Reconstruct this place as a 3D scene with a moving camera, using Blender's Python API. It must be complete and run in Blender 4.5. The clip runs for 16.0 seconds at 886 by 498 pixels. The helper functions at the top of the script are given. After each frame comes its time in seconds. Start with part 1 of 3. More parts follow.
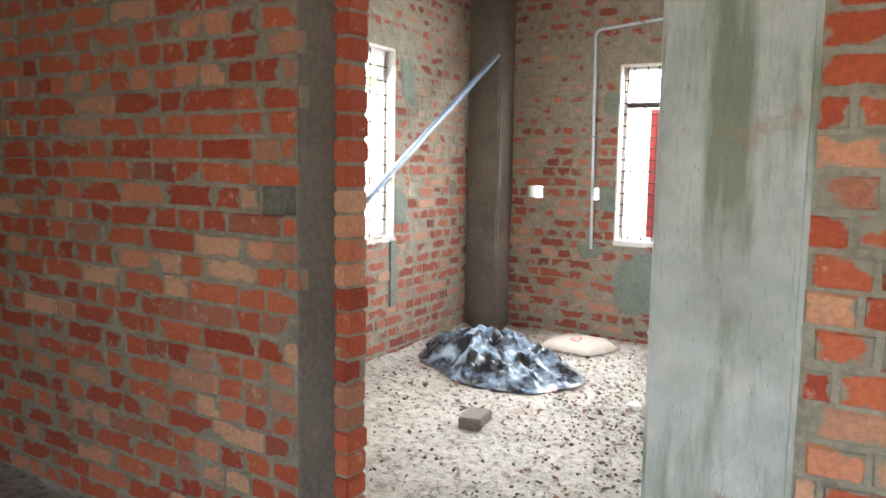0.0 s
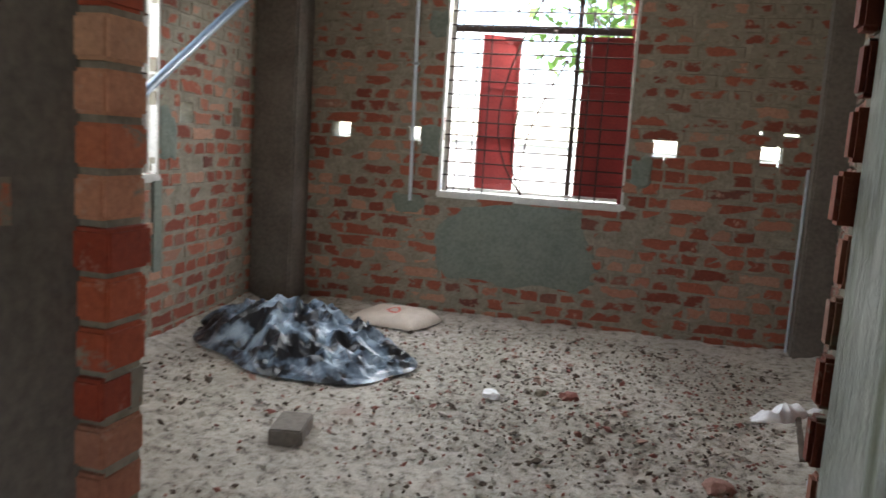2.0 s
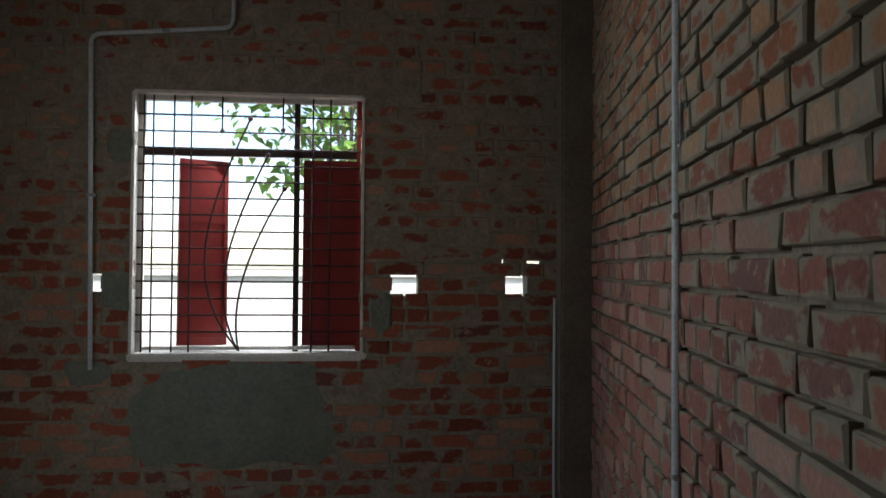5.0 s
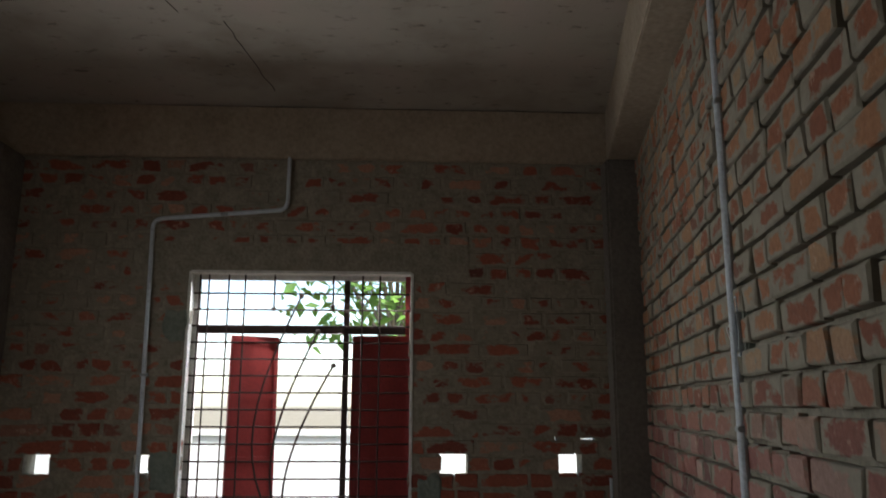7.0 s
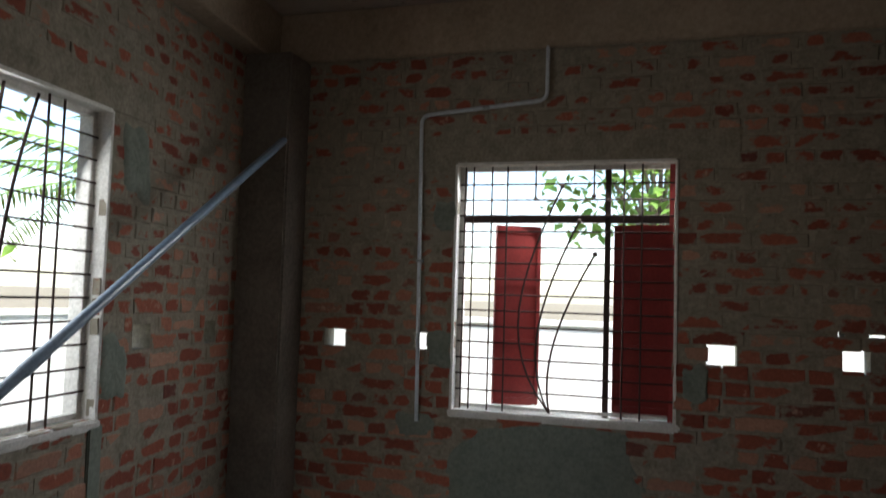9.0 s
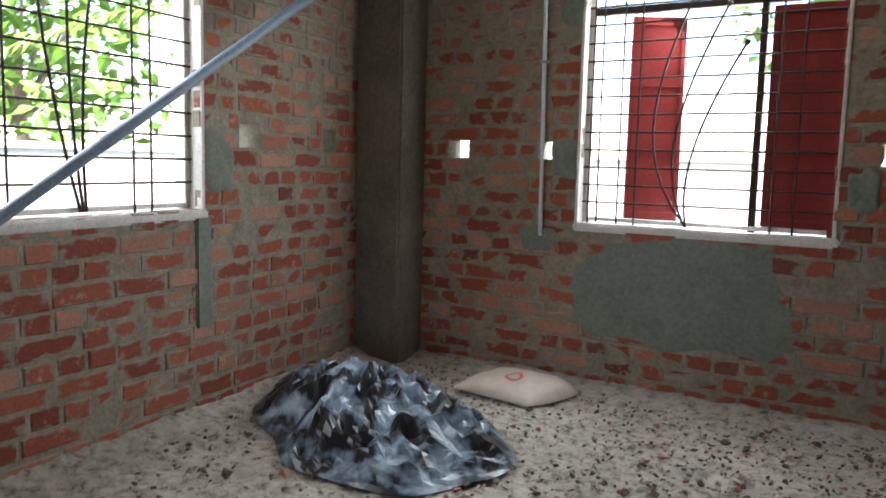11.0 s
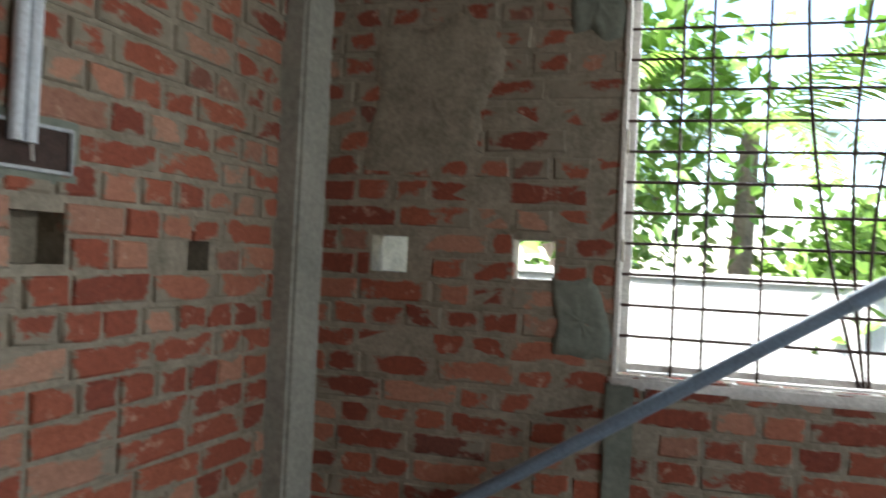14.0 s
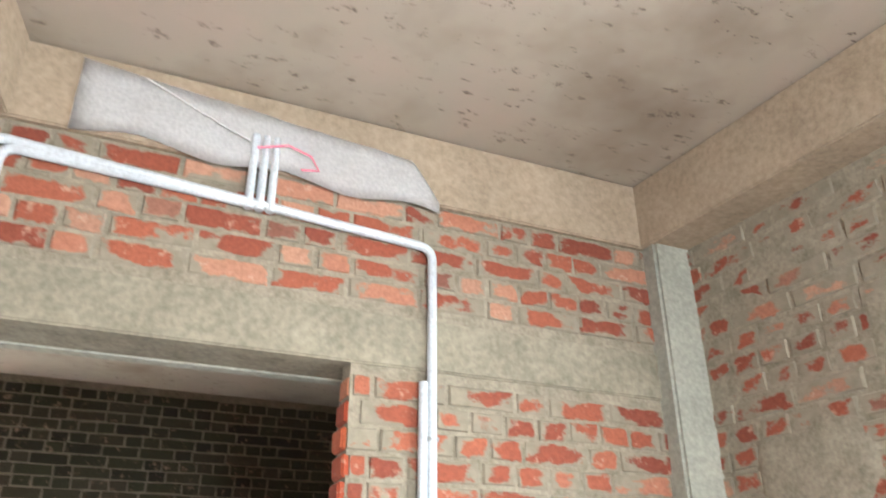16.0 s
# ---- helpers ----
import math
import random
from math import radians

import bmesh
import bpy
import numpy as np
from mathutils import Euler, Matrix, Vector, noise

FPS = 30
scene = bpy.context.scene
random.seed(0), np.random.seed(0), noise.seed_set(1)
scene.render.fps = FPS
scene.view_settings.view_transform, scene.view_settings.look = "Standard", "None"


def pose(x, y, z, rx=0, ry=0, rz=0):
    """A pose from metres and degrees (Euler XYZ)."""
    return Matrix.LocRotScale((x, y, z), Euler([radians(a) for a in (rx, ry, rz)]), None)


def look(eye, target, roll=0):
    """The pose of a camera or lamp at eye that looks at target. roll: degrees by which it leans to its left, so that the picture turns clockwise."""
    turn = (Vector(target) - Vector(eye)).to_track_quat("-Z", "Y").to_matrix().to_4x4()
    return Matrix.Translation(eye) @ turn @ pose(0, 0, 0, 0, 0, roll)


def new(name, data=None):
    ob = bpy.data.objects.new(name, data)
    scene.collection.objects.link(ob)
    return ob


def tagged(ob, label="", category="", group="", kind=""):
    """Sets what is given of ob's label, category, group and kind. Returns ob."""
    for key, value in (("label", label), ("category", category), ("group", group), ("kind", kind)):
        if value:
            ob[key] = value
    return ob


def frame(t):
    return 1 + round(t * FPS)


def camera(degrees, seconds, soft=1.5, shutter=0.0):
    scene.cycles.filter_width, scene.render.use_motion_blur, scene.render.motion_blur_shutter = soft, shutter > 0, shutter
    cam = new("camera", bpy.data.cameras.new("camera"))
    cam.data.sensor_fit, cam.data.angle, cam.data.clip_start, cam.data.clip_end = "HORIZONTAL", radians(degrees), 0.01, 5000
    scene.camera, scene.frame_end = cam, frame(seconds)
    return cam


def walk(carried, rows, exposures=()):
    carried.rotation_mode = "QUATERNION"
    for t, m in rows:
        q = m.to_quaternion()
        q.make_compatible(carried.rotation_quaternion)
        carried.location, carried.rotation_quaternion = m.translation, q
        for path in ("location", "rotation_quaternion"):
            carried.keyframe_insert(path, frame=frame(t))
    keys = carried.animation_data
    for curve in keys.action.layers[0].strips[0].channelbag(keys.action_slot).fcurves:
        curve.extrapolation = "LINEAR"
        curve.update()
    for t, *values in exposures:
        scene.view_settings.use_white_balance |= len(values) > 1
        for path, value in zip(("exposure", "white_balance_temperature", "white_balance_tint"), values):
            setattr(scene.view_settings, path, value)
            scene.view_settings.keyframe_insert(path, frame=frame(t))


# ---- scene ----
cam = camera(60.0, 16.0, shutter=0.3)
PATH = [
    (0.00, look((0.111, -0.216, 1.369), (-0.966, 1.455, 1.151), 1.0)),
    (0.50, look((-0.165, -0.035, 1.275), (-1.075, 1.72, 0.971), 1.3)),
    (1.00, look((-0.413, 0.179, 1.181), (-1.169, 1.995, 0.817), 3.0)),
    (1.50, look((-0.526, 0.428, 1.2), (-1.212, 2.274, 0.855), 4.5)),
    (2.00, look((-0.691, 0.688, 1.123), (-1.183, 2.607, 0.848), 3.7)),
    (2.50, look((-0.8, 0.951, 1.077), (-0.981, 2.932, 0.866), 1.1)),
    (3.00, look((-0.854, 1.11, 1.067), (-0.854, 3.099, 0.851), -0.2)),
    (3.50, look((-0.856, 1.31, 1.085), (-0.748, 3.298, 0.895), -0.1)),
    (4.00, look((-0.808, 1.439, 1.117), (-0.62, 3.427, 1.006), 0.9)),
    (4.20, look((-0.801, 1.464, 1.137), (-0.599, 3.453, 1.063), 0.8)),
    (6.30, pose(-0.828, 1.462, 1.435, 96.67, 0.13, -5.69)),
    (6.50, pose(-0.828, 1.462, 1.444, 97.76, -0.04, -4.98)),
    (7.00, pose(-0.834, 1.457, 1.463, 101.39, -0.14, -2.60)),
    (7.50, pose(-0.843, 1.457, 1.500, 105.53, 1.52, 2.04)),
    (8.00, pose(-0.855, 1.437, 1.464, 106.41, 1.54, 8.87)),
    (8.50, pose(-0.831, 1.426, 1.425, 101.25, -0.07, 14.71)),
    (9.00, pose(-0.838, 1.445, 1.411, 93.55, -1.77, 16.52)),
    (9.20, pose(-0.836, 1.446, 1.385, 91.13, -1.89, 16.83)),
    (10.20, look((-0.80, 1.63, 1.24), (-1.50, 3.49, 1.14), 1.6)),
    (10.80, look((-0.66, 1.82, 1.12), (-1.60, 3.57, 0.94), 1.4)),
    (11.30, look((-0.429, 1.929, 1.051), (-1.612, 3.521, 0.796), 1.3)),
    (11.50, look((-0.457, 2.035, 1.017), (-1.75, 3.548, 0.822), 1.5)),
    (12.00, look((-0.485, 2.224, 1.047), (-2.015, 3.504, 0.902), 2.8)),
    (12.50, look((-0.535, 2.419, 1.08), (-2.256, 3.424, 0.917), 3.2)),
    (13.00, look((-0.644, 2.551, 1.077), (-2.527, 3.208, 0.931), 3.9)),
    (13.60, pose(-0.679, 3.032, 1.194, 86.78, -3.72, 98.00)),
    (14.00, pose(-0.613, 3.146, 1.196, 90.72, -2.71, 110.78)),
    (14.50, pose(-0.561, 3.257, 1.283, 95.37, -2.57, 121.62)),
    (14.90, pose(-0.598, 3.480, 1.353, 101.08, -2.02, 131.67)),
    (15.20, pose(-0.660, 3.645, 1.413, 104.73, -1.97, 139.56)),
    (15.60, pose(-0.756, 3.884, 1.406, 110.79, -0.42, 148.77)),
    (16.00, pose(-0.821, 4.021, 1.382, 116.14, 0.28, 156.33)),
]
EXPOSURES = [
    (0.0, 4.45),
    (0.5, 4.0),
    (1.0, 3.40),
    (1.5, 3.2),
    (2.5, 2.9),
    (3.5, 2.75),
    (4.2, 1.90),
    (6.5, 1.30),
    (7.0, 1.50),
    (7.5, 3.6),
    (8.0, 3.85),
    (8.5, 3.30),
    (9.0, 1.60),
    (9.2, 1.50),
    (11.3, 2.90),
    (12.2, 2.45),
    (13.6, 2.2),
    (14.0, 2.6),
    (14.3, 3.30),
    (15.0, 4.15),
    (16.0, 4.8),
]
walk(cam, PATH, EXPOSURES)

# ---- light ----
wd = bpy.data.worlds.new("sky")
scene.world = wd
wd.use_nodes = True
wn = wd.node_tree
bgn = wn.nodes["Background"]
skyn = wn.nodes.new("ShaderNodeTexSky")
skyn.sky_type = "NISHITA"
skyn.sun_disc = False
skyn.sun_elevation = radians(54)
skyn.sun_rotation = radians(129)
wn.links.new(skyn.outputs[0], bgn.inputs[0])
bgn.inputs[1].default_value = 0.15
sun = new("sun", bpy.data.lights.new("sun", "SUN"))
sun.data.energy = 4.0
sun.data.angle = radians(10)
sun.data.color = (1.0, 0.96, 0.9)
sun.matrix_world = look((5, -4, 9), (0, 0, 0))


def skylight(name, place, target, w, h, energy):
    la = bpy.data.lights.new(name, "AREA")
    la.shape, la.size, la.size_y, la.energy = "RECTANGLE", w, h, energy
    la.color = (0.94, 0.98, 1.0)
    ob = new(name, la)
    ob.matrix_world = look(place, target)
    return ob


skylight("window_light_back", (-1.38, 5.72, 1.6), (-1.38, 3.5, 0.25), 1.05, 1.25, 14)
skylight("window_light_side", (-3.36, 3.42, 1.6), (-1.3, 3.3, 0.25), 1.1, 1.25, 6.5)
# daylight lamp set in the added, unseen opening of the hall's back wall
skylight("hall_light", (0.8, -2.27, 1.1), (-0.9, 1.5, 1.0), 1.1, 2.0, 2.4)


# ---- materials ----
def mat(name):
    m = bpy.data.materials.new(name)
    m.use_nodes = True
    return m, m.node_tree, m.node_tree.nodes["Principled BSDF"]


def N(nt, kind, **kw):
    n = nt.nodes.new("ShaderNode" + kind)
    for k, v in kw.items():
        n.inputs[k.replace("_", " ")].default_value = v
    return n


def ramp(nt, src, stops):
    r = nt.nodes.new("ShaderNodeValToRGB")
    el = r.color_ramp.elements
    while len(el) < len(stops):
        el.new(0.5)
    for e, (p, c) in zip(el, stops):
        e.position, e.color = p, (*c, 1)
    nt.links.new(src, r.inputs[0])
    return r.outputs[0]


def mix(nt, fac, a, b, mode="MIX"):
    m = nt.nodes.new("ShaderNodeMix")
    m.data_type, m.blend_type = "RGBA", mode
    for sock, val in ((m.inputs[0], fac), (m.inputs[6], a), (m.inputs[7], b)):
        if isinstance(val, (int, float)):
            sock.default_value = val
        elif isinstance(val, tuple):
            sock.default_value = (*val, 1)
        else:
            nt.links.new(val, sock)
    return m.outputs[2]


def where(nt):
    return nt.nodes.new("ShaderNodeNewGeometry").outputs["Position"]


def noise_at(nt, scale, detail=4, rough=0.6, pos=None):
    n = N(nt, "TexNoise", Scale=scale, Detail=detail, Roughness=rough)
    nt.links.new(pos or where(nt), n.inputs["Vector"])
    return n.outputs[0]


def bump(nt, b, src, strength, dist=0.004):
    bn = N(nt, "Bump", Strength=strength, Distance=dist)
    nt.links.new(src, bn.inputs["Height"])
    nt.links.new(bn.outputs[0], b.inputs["Normal"])


def plain(name, c1, c2, scale=8, rough=0.85, metal=0.0, bump_s=0.3, fine=90):
    m, nt, b = mat(name)
    n1, n2 = noise_at(nt, scale), noise_at(nt, fine)
    big = ramp(nt, n1, [(0.3, c1), (0.7, c2)])
    nt.links.new(mix(nt, 0.35, big, ramp(nt, n2, [(0.3, tuple(x * 0.6 for x in c1)), (0.7, tuple(min(1, x * 1.25) for x in c2))])), b.inputs[0])
    b.inputs["Roughness"].default_value, b.inputs["Metallic"].default_value = rough, metal
    bump(nt, b, n2, bump_s)
    return m


CEM1, CEM2 = (0.15, 0.13, 0.095), (0.31, 0.275, 0.215)


RED_DULL = [(0.0, (0.21, 0.05, 0.03)), (0.35, (0.29, 0.075, 0.042)), (0.7, (0.36, 0.11, 0.062)), (0.9, (0.46, 0.25, 0.17)), (1.0, (0.15, 0.042, 0.03))]
RED_WARM = [(0.0, (0.31, 0.045, 0.018)), (0.35, (0.42, 0.08, 0.032)), (0.7, (0.51, 0.13, 0.055)), (0.88, (0.60, 0.33, 0.20)), (1.0, (0.27, 0.055, 0.03))]
RED_MAUVE = [(0.0, (0.20, 0.075, 0.06)), (0.35, (0.28, 0.11, 0.085)), (0.7, (0.33, 0.15, 0.12)), (0.9, (0.40, 0.26, 0.21)), (1.0, (0.15, 0.06, 0.05))]
RED_TAN = [(0.0, (0.22, 0.07, 0.035)), (0.35, (0.30, 0.11, 0.05)), (0.7, (0.34, 0.16, 0.075)), (0.9, (0.38, 0.25, 0.14)), (1.0, (0.16, 0.06, 0.035))]
# Mossy green hall brick, with the unlit hall's shade put into the colour.
DAMP_SHADE = [(0.0, (0.03, 0.03, 0.02)), (0.5, (0.05, 0.055, 0.03)), (1.0, (0.07, 0.06, 0.04))]


def brick_mat(name, smear, upper, reds=RED_DULL, reds_up=None):
    """Fired red bricks, with mortar wiped over them: smear below the scaffold lift, upper above it."""
    m, nt, b = mat(name)
    g = nt.nodes.new("ShaderNodeNewGeometry")
    oi = nt.nodes.new("ShaderNodeObjectInfo")
    add = nt.nodes.new("ShaderNodeMath")
    add.operation = "ADD"
    nt.links.new(oi.outputs["Random"], add.inputs[0])
    nt.links.new(g.outputs["Random Per Island"], add.inputs[1])
    fr = nt.nodes.new("ShaderNodeMath")
    fr.operation = "FRACT"
    nt.links.new(add.outputs[0], fr.inputs[0])
    red = ramp(nt, fr.outputs[0], reds)
    pos = g.outputs["Position"]
    fine = noise_at(nt, 70, 5, 0.7, pos)
    red = mix(nt, 0.5, red, ramp(nt, fine, [(0.3, (0.35, 0.30, 0.28)), (0.65, (1, 1, 1))]), "MULTIPLY")
    flat = nt.nodes.new("ShaderNodeMapping")
    flat.inputs["Scale"].default_value = (0.8, 0.8, 1.2)
    nt.links.new(pos, flat.inputs["Vector"])
    n = noise_at(nt, 13, 5, 0.62, flat.outputs[0])
    wide = noise_at(nt, 1.3, 2, 0.5, pos)
    sep = nt.nodes.new("ShaderNodeSeparateXYZ")
    nt.links.new(pos, sep.inputs[0])
    lift = nt.nodes.new("ShaderNodeMapRange")
    for k, v in ((1, 1.15), (2, 1.75), (3, smear), (4, upper)):
        lift.inputs[k].default_value = v
    nt.links.new(sep.outputs[2], lift.inputs[0])
    if reds_up:
        swap = N(nt, "MapRange")
        swap.inputs[1].default_value, swap.inputs[2].default_value = 1.35, 1.6
        nt.links.new(sep.outputs[2], swap.inputs[0])
        warm = mix(nt, 0.5, ramp(nt, fr.outputs[0], reds_up), ramp(nt, fine, [(0.3, (0.35, 0.30, 0.28)), (0.65, (1, 1, 1))]), "MULTIPLY")
        red = mix(nt, swap.outputs[0], red, warm)
    s = nt.nodes.new("ShaderNodeMath")
    s.operation = "ADD"
    nt.links.new(n, s.inputs[0])
    nt.links.new(lift.outputs[0], s.inputs[1])
    s2 = nt.nodes.new("ShaderNodeMath")
    s2.operation = "MULTIPLY_ADD"
    nt.links.new(wide, s2.inputs[0])
    s2.inputs[1].default_value = 0.30
    nt.links.new(s.outputs[0], s2.inputs[2])
    at = nt.nodes.new("ShaderNodeAttribute")
    at.attribute_name = "across"
    ab = nt.nodes.new("ShaderNodeVectorMath")
    ab.operation = "ABSOLUTE"
    nt.links.new(at.outputs["Vector"], ab.inputs[0])
    xyz = nt.nodes.new("ShaderNodeSeparateXYZ")
    nt.links.new(ab.outputs[0], xyz.inputs[0])
    edge = nt.nodes.new("ShaderNodeMath")
    edge.operation = "SMOOTH_MAX"
    nt.links.new(xyz.outputs[0], edge.inputs[0])
    nt.links.new(xyz.outputs[2], edge.inputs[1])
    edge.inputs[2].default_value = 0.35
    rim = nt.nodes.new("ShaderNodeMapRange")
    for k, v in ((1, 0.45), (2, 1.0), (3, -0.05), (4, 0.16)):
        rim.inputs[k].default_value = v
    nt.links.new(edge.outputs[0], rim.inputs[0])
    s3 = nt.nodes.new("ShaderNodeMath")
    s3.operation = "ADD"
    nt.links.new(s2.outputs[0], s3.inputs[0])
    nt.links.new(rim.outputs[0], s3.inputs[1])
    mask = ramp(nt, s3.outputs[0], [(0.67, (0, 0, 0)), (0.75, (1, 1, 1))])
    cem = mix(nt, noise_at(nt, 25, 4, 0.6, pos), CEM1, CEM2)
    pale = ramp(nt, noise_at(nt, 17, 4, 0.7, pos), [(0.60, (0, 0, 0)), (0.70, (0.55, 0.55, 0.55))])
    red = mix(nt, pale, red, (0.52, 0.36, 0.27))
    nt.links.new(mix(nt, mask, red, cem), b.inputs[0])
    b.inputs["Roughness"].default_value = 0.92
    bump(nt, b, fine, 0.5, 0.006)
    return m


M_BRICK_B = brick_mat("brick_back", -0.03, 0.07)
M_BRICK_L = brick_mat("brick_side", -0.04, 0.06)
M_BRICK_R = brick_mat("brick_near", -0.06, 0.03, RED_MAUVE, RED_TAN)
M_BRICK_D = brick_mat("brick_door", -0.04, 0.0)
M_BRICK_O = brick_mat("brick_hall", -0.07, -0.07, RED_WARM)
M_DAMP_SHADE = brick_mat("brick_damp_shade", -0.3, -0.3, DAMP_SHADE)
M_MORTAR = plain("mortar", CEM1, CEM2, 12, 0.95, bump_s=0.7, fine=60)
M_LINTEL = plain("lintel_concrete", (0.17, 0.155, 0.115), (0.29, 0.26, 0.20), 5, 0.9, bump_s=0.6, fine=40)
M_BEAM = plain("beam_concrete", (0.27, 0.21, 0.15), (0.40, 0.32, 0.24), 3, 0.9, bump_s=0.5, fine=45)
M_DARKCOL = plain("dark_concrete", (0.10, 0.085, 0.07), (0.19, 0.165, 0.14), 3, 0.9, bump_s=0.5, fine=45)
M_CONC = plain("concrete", (0.24, 0.25, 0.22), (0.38, 0.38, 0.33), 4, 0.9, bump_s=0.5, fine=45)
M_PATCH = plain("cement_patch", (0.13, 0.15, 0.125), (0.20, 0.22, 0.18), 7, 0.9, bump_s=0.4, fine=50)
M_PVC = plain("grey_pvc", (0.42, 0.47, 0.52), (0.58, 0.63, 0.68), 9, 0.35, bump_s=0.05)
M_PIPE_D = plain("dark_pvc", (0.12, 0.17, 0.23), (0.20, 0.27, 0.35), 9, 0.28, bump_s=0.05)
M_IRON = plain("rusty_iron", (0.02, 0.012, 0.01), (0.06, 0.03, 0.022), 30, 0.7, 0.4)
M_RED = plain("red_paint", (0.19, 0.014, 0.014), (0.30, 0.03, 0.026), 5, 0.45, bump_s=0.1)
M_SACK = plain("woven_sack", (0.50, 0.43, 0.36), (0.66, 0.58, 0.50), 9, 0.8, bump_s=0.5, fine=260)
M_SHEET = plain("white_sheet", (0.74, 0.74, 0.76), (0.86, 0.86, 0.88), 7, 0.5, bump_s=0.2)
M_SILL = plain("sill_mortar", (0.50, 0.48, 0.44), (0.70, 0.68, 0.64), 14, 0.9, bump_s=0.6)
M_LEAF = plain("leaf", (0.07, 0.16, 0.02), (0.16, 0.30, 0.04), 3, 0.5, bump_s=0.1)
M_PALM = plain("palm_leaf", (0.10, 0.22, 0.02), (0.24, 0.38, 0.05), 3, 0.45, bump_s=0.1)
M_BARK = plain("bark", (0.12, 0.09, 0.06), (0.24, 0.19, 0.14), 12, 0.9, bump_s=0.8, fine=40)
M_YARD = plain("painted_wall", (0.60, 0.64, 0.60), (0.80, 0.83, 0.82), 1.6, 0.85, bump_s=0.2)
M_EARTH = plain("earth", (0.13, 0.11, 0.07), (0.22, 0.19, 0.13), 0.8, 0.95, bump_s=0.6, fine=20)
M_STAIN = plain("red_print", (0.55, 0.12, 0.10), (0.66, 0.22, 0.18), 30, 0.7)
M_PINK = plain("pink_string", (0.75, 0.12, 0.25), (0.85, 0.25, 0.35), 30, 0.6)
M_CLOD = plain("dark_clod", (0.05, 0.04, 0.03), (0.13, 0.10, 0.075), 20, 0.95, bump_s=0.6)
M_GREYBOX = plain("box_steel", (0.20, 0.22, 0.23), (0.34, 0.36, 0.37), 20, 0.5, 0.3)


def ceiling_mat():
    m, nt, b = mat("ceiling_concrete")
    c = ramp(nt, noise_at(nt, 1.6, 4), [(0.3, (0.27, 0.22, 0.175)), (0.5, (0.38, 0.33, 0.275)), (0.7, (0.42, 0.34, 0.29))])
    mp = nt.nodes.new("ShaderNodeMapping")
    mp.inputs["Scale"].default_value = (1, 2.2, 1)
    nt.links.new(where(nt), mp.inputs["Vector"])
    pits = noise_at(nt, 11, 6, 0.75, mp.outputs[0])
    pm = ramp(nt, pits, [(0.60, (0, 0, 0)), (0.66, (0.8, 0.8, 0.8))])
    nt.links.new(mix(nt, pm, c, (0.10, 0.08, 0.065)), b.inputs[0])
    b.inputs["Roughness"].default_value = 0.9
    bump(nt, b, pits, -0.35, 0.01)
    return m


def floor_mat():
    m, nt, b = mat("rubble_floor")
    c = ramp(nt, noise_at(nt, 1.2, 4), [(0.35, (0.42, 0.385, 0.335)), (0.65, (0.62, 0.58, 0.52))])
    f = noise_at(nt, 22, 7, 0.75)
    c = mix(nt, 0.85, c, ramp(nt, f, [(0.36, (0.13, 0.115, 0.10)), (0.47, (0.72, 0.70, 0.66)), (0.62, (1, 1, 1))]), "MULTIPLY")
    rd = ramp(nt, noise_at(nt, 2.4, 3), [(0.60, (0, 0, 0)), (0.75, (0.5, 0.5, 0.5))])
    nt.links.new(mix(nt, rd, c, (0.20, 0.085, 0.055)), b.inputs[0])
    b.inputs["Roughness"].default_value = 0.95
    bump(nt, b, f, 0.9, 0.02)
    return m


def tarp_mat():
    m, nt, b = mat("tarp_plastic")
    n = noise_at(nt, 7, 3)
    # Noise paints the shade of the hollows black and the fold highlights pale.
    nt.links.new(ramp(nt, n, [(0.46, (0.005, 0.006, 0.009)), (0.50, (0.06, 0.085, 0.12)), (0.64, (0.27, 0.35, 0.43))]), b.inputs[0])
    b.inputs["Roughness"].default_value = 0.33
    bump(nt, b, noise_at(nt, 40, 3), 0.25, 0.006)
    return m


def column_mat():
    m, nt, b = mat("cast_concrete")
    c = ramp(nt, noise_at(nt, 3.5, 5, 0.65), [(0.3, (0.30, 0.31, 0.28)), (0.5, (0.44, 0.45, 0.41)), (0.7, (0.58, 0.58, 0.54))])
    mp = nt.nodes.new("ShaderNodeMapping")
    mp.inputs["Scale"].default_value = (7, 7, 1.1)
    nt.links.new(where(nt), mp.inputs["Vector"])
    st = ramp(nt, noise_at(nt, 1, 4, 0.6, mp.outputs[0]), [(0.50, (0, 0, 0)), (0.62, (0.8, 0.8, 0.8))])
    c = mix(nt, st, c, (0.15, 0.17, 0.10))
    pit = ramp(nt, noise_at(nt, 26, 6, 0.75, mp.outputs[0]), [(0.60, (0, 0, 0)), (0.68, (0.7, 0.7, 0.7))])
    c = mix(nt, pit, c, (0.16, 0.15, 0.12))
    rust = ramp(nt, noise_at(nt, 5, 5, 0.7), [(0.64, (0, 0, 0)), (0.72, (0.55, 0.55, 0.55))])
    c = mix(nt, rust, c, (0.33, 0.20, 0.13))
    nt.links.new(c, b.inputs[0])
    b.inputs["Roughness"].default_value = 0.85
    bump(nt, b, noise_at(nt, 2.2, 7, 0.75, mp.outputs[0]), 1.0, 0.03)
    return m


M_CEIL, M_FLOOR, M_TARP, M_COL = ceiling_mat(), floor_mat(), tarp_mat(), column_mat()


# ---- mesh helpers ----
def link(name, bm, material, parent=None, label="", smooth=False):
    me = bpy.data.meshes.new(name)
    bm.to_mesh(me)
    bm.free()
    me.materials.append(material)
    if smooth:
        me.shade_smooth()
    ob = new(name, me)
    if parent is not None:
        ob.parent = parent
    if label:
        tagged(ob, label)
    return ob


part = link


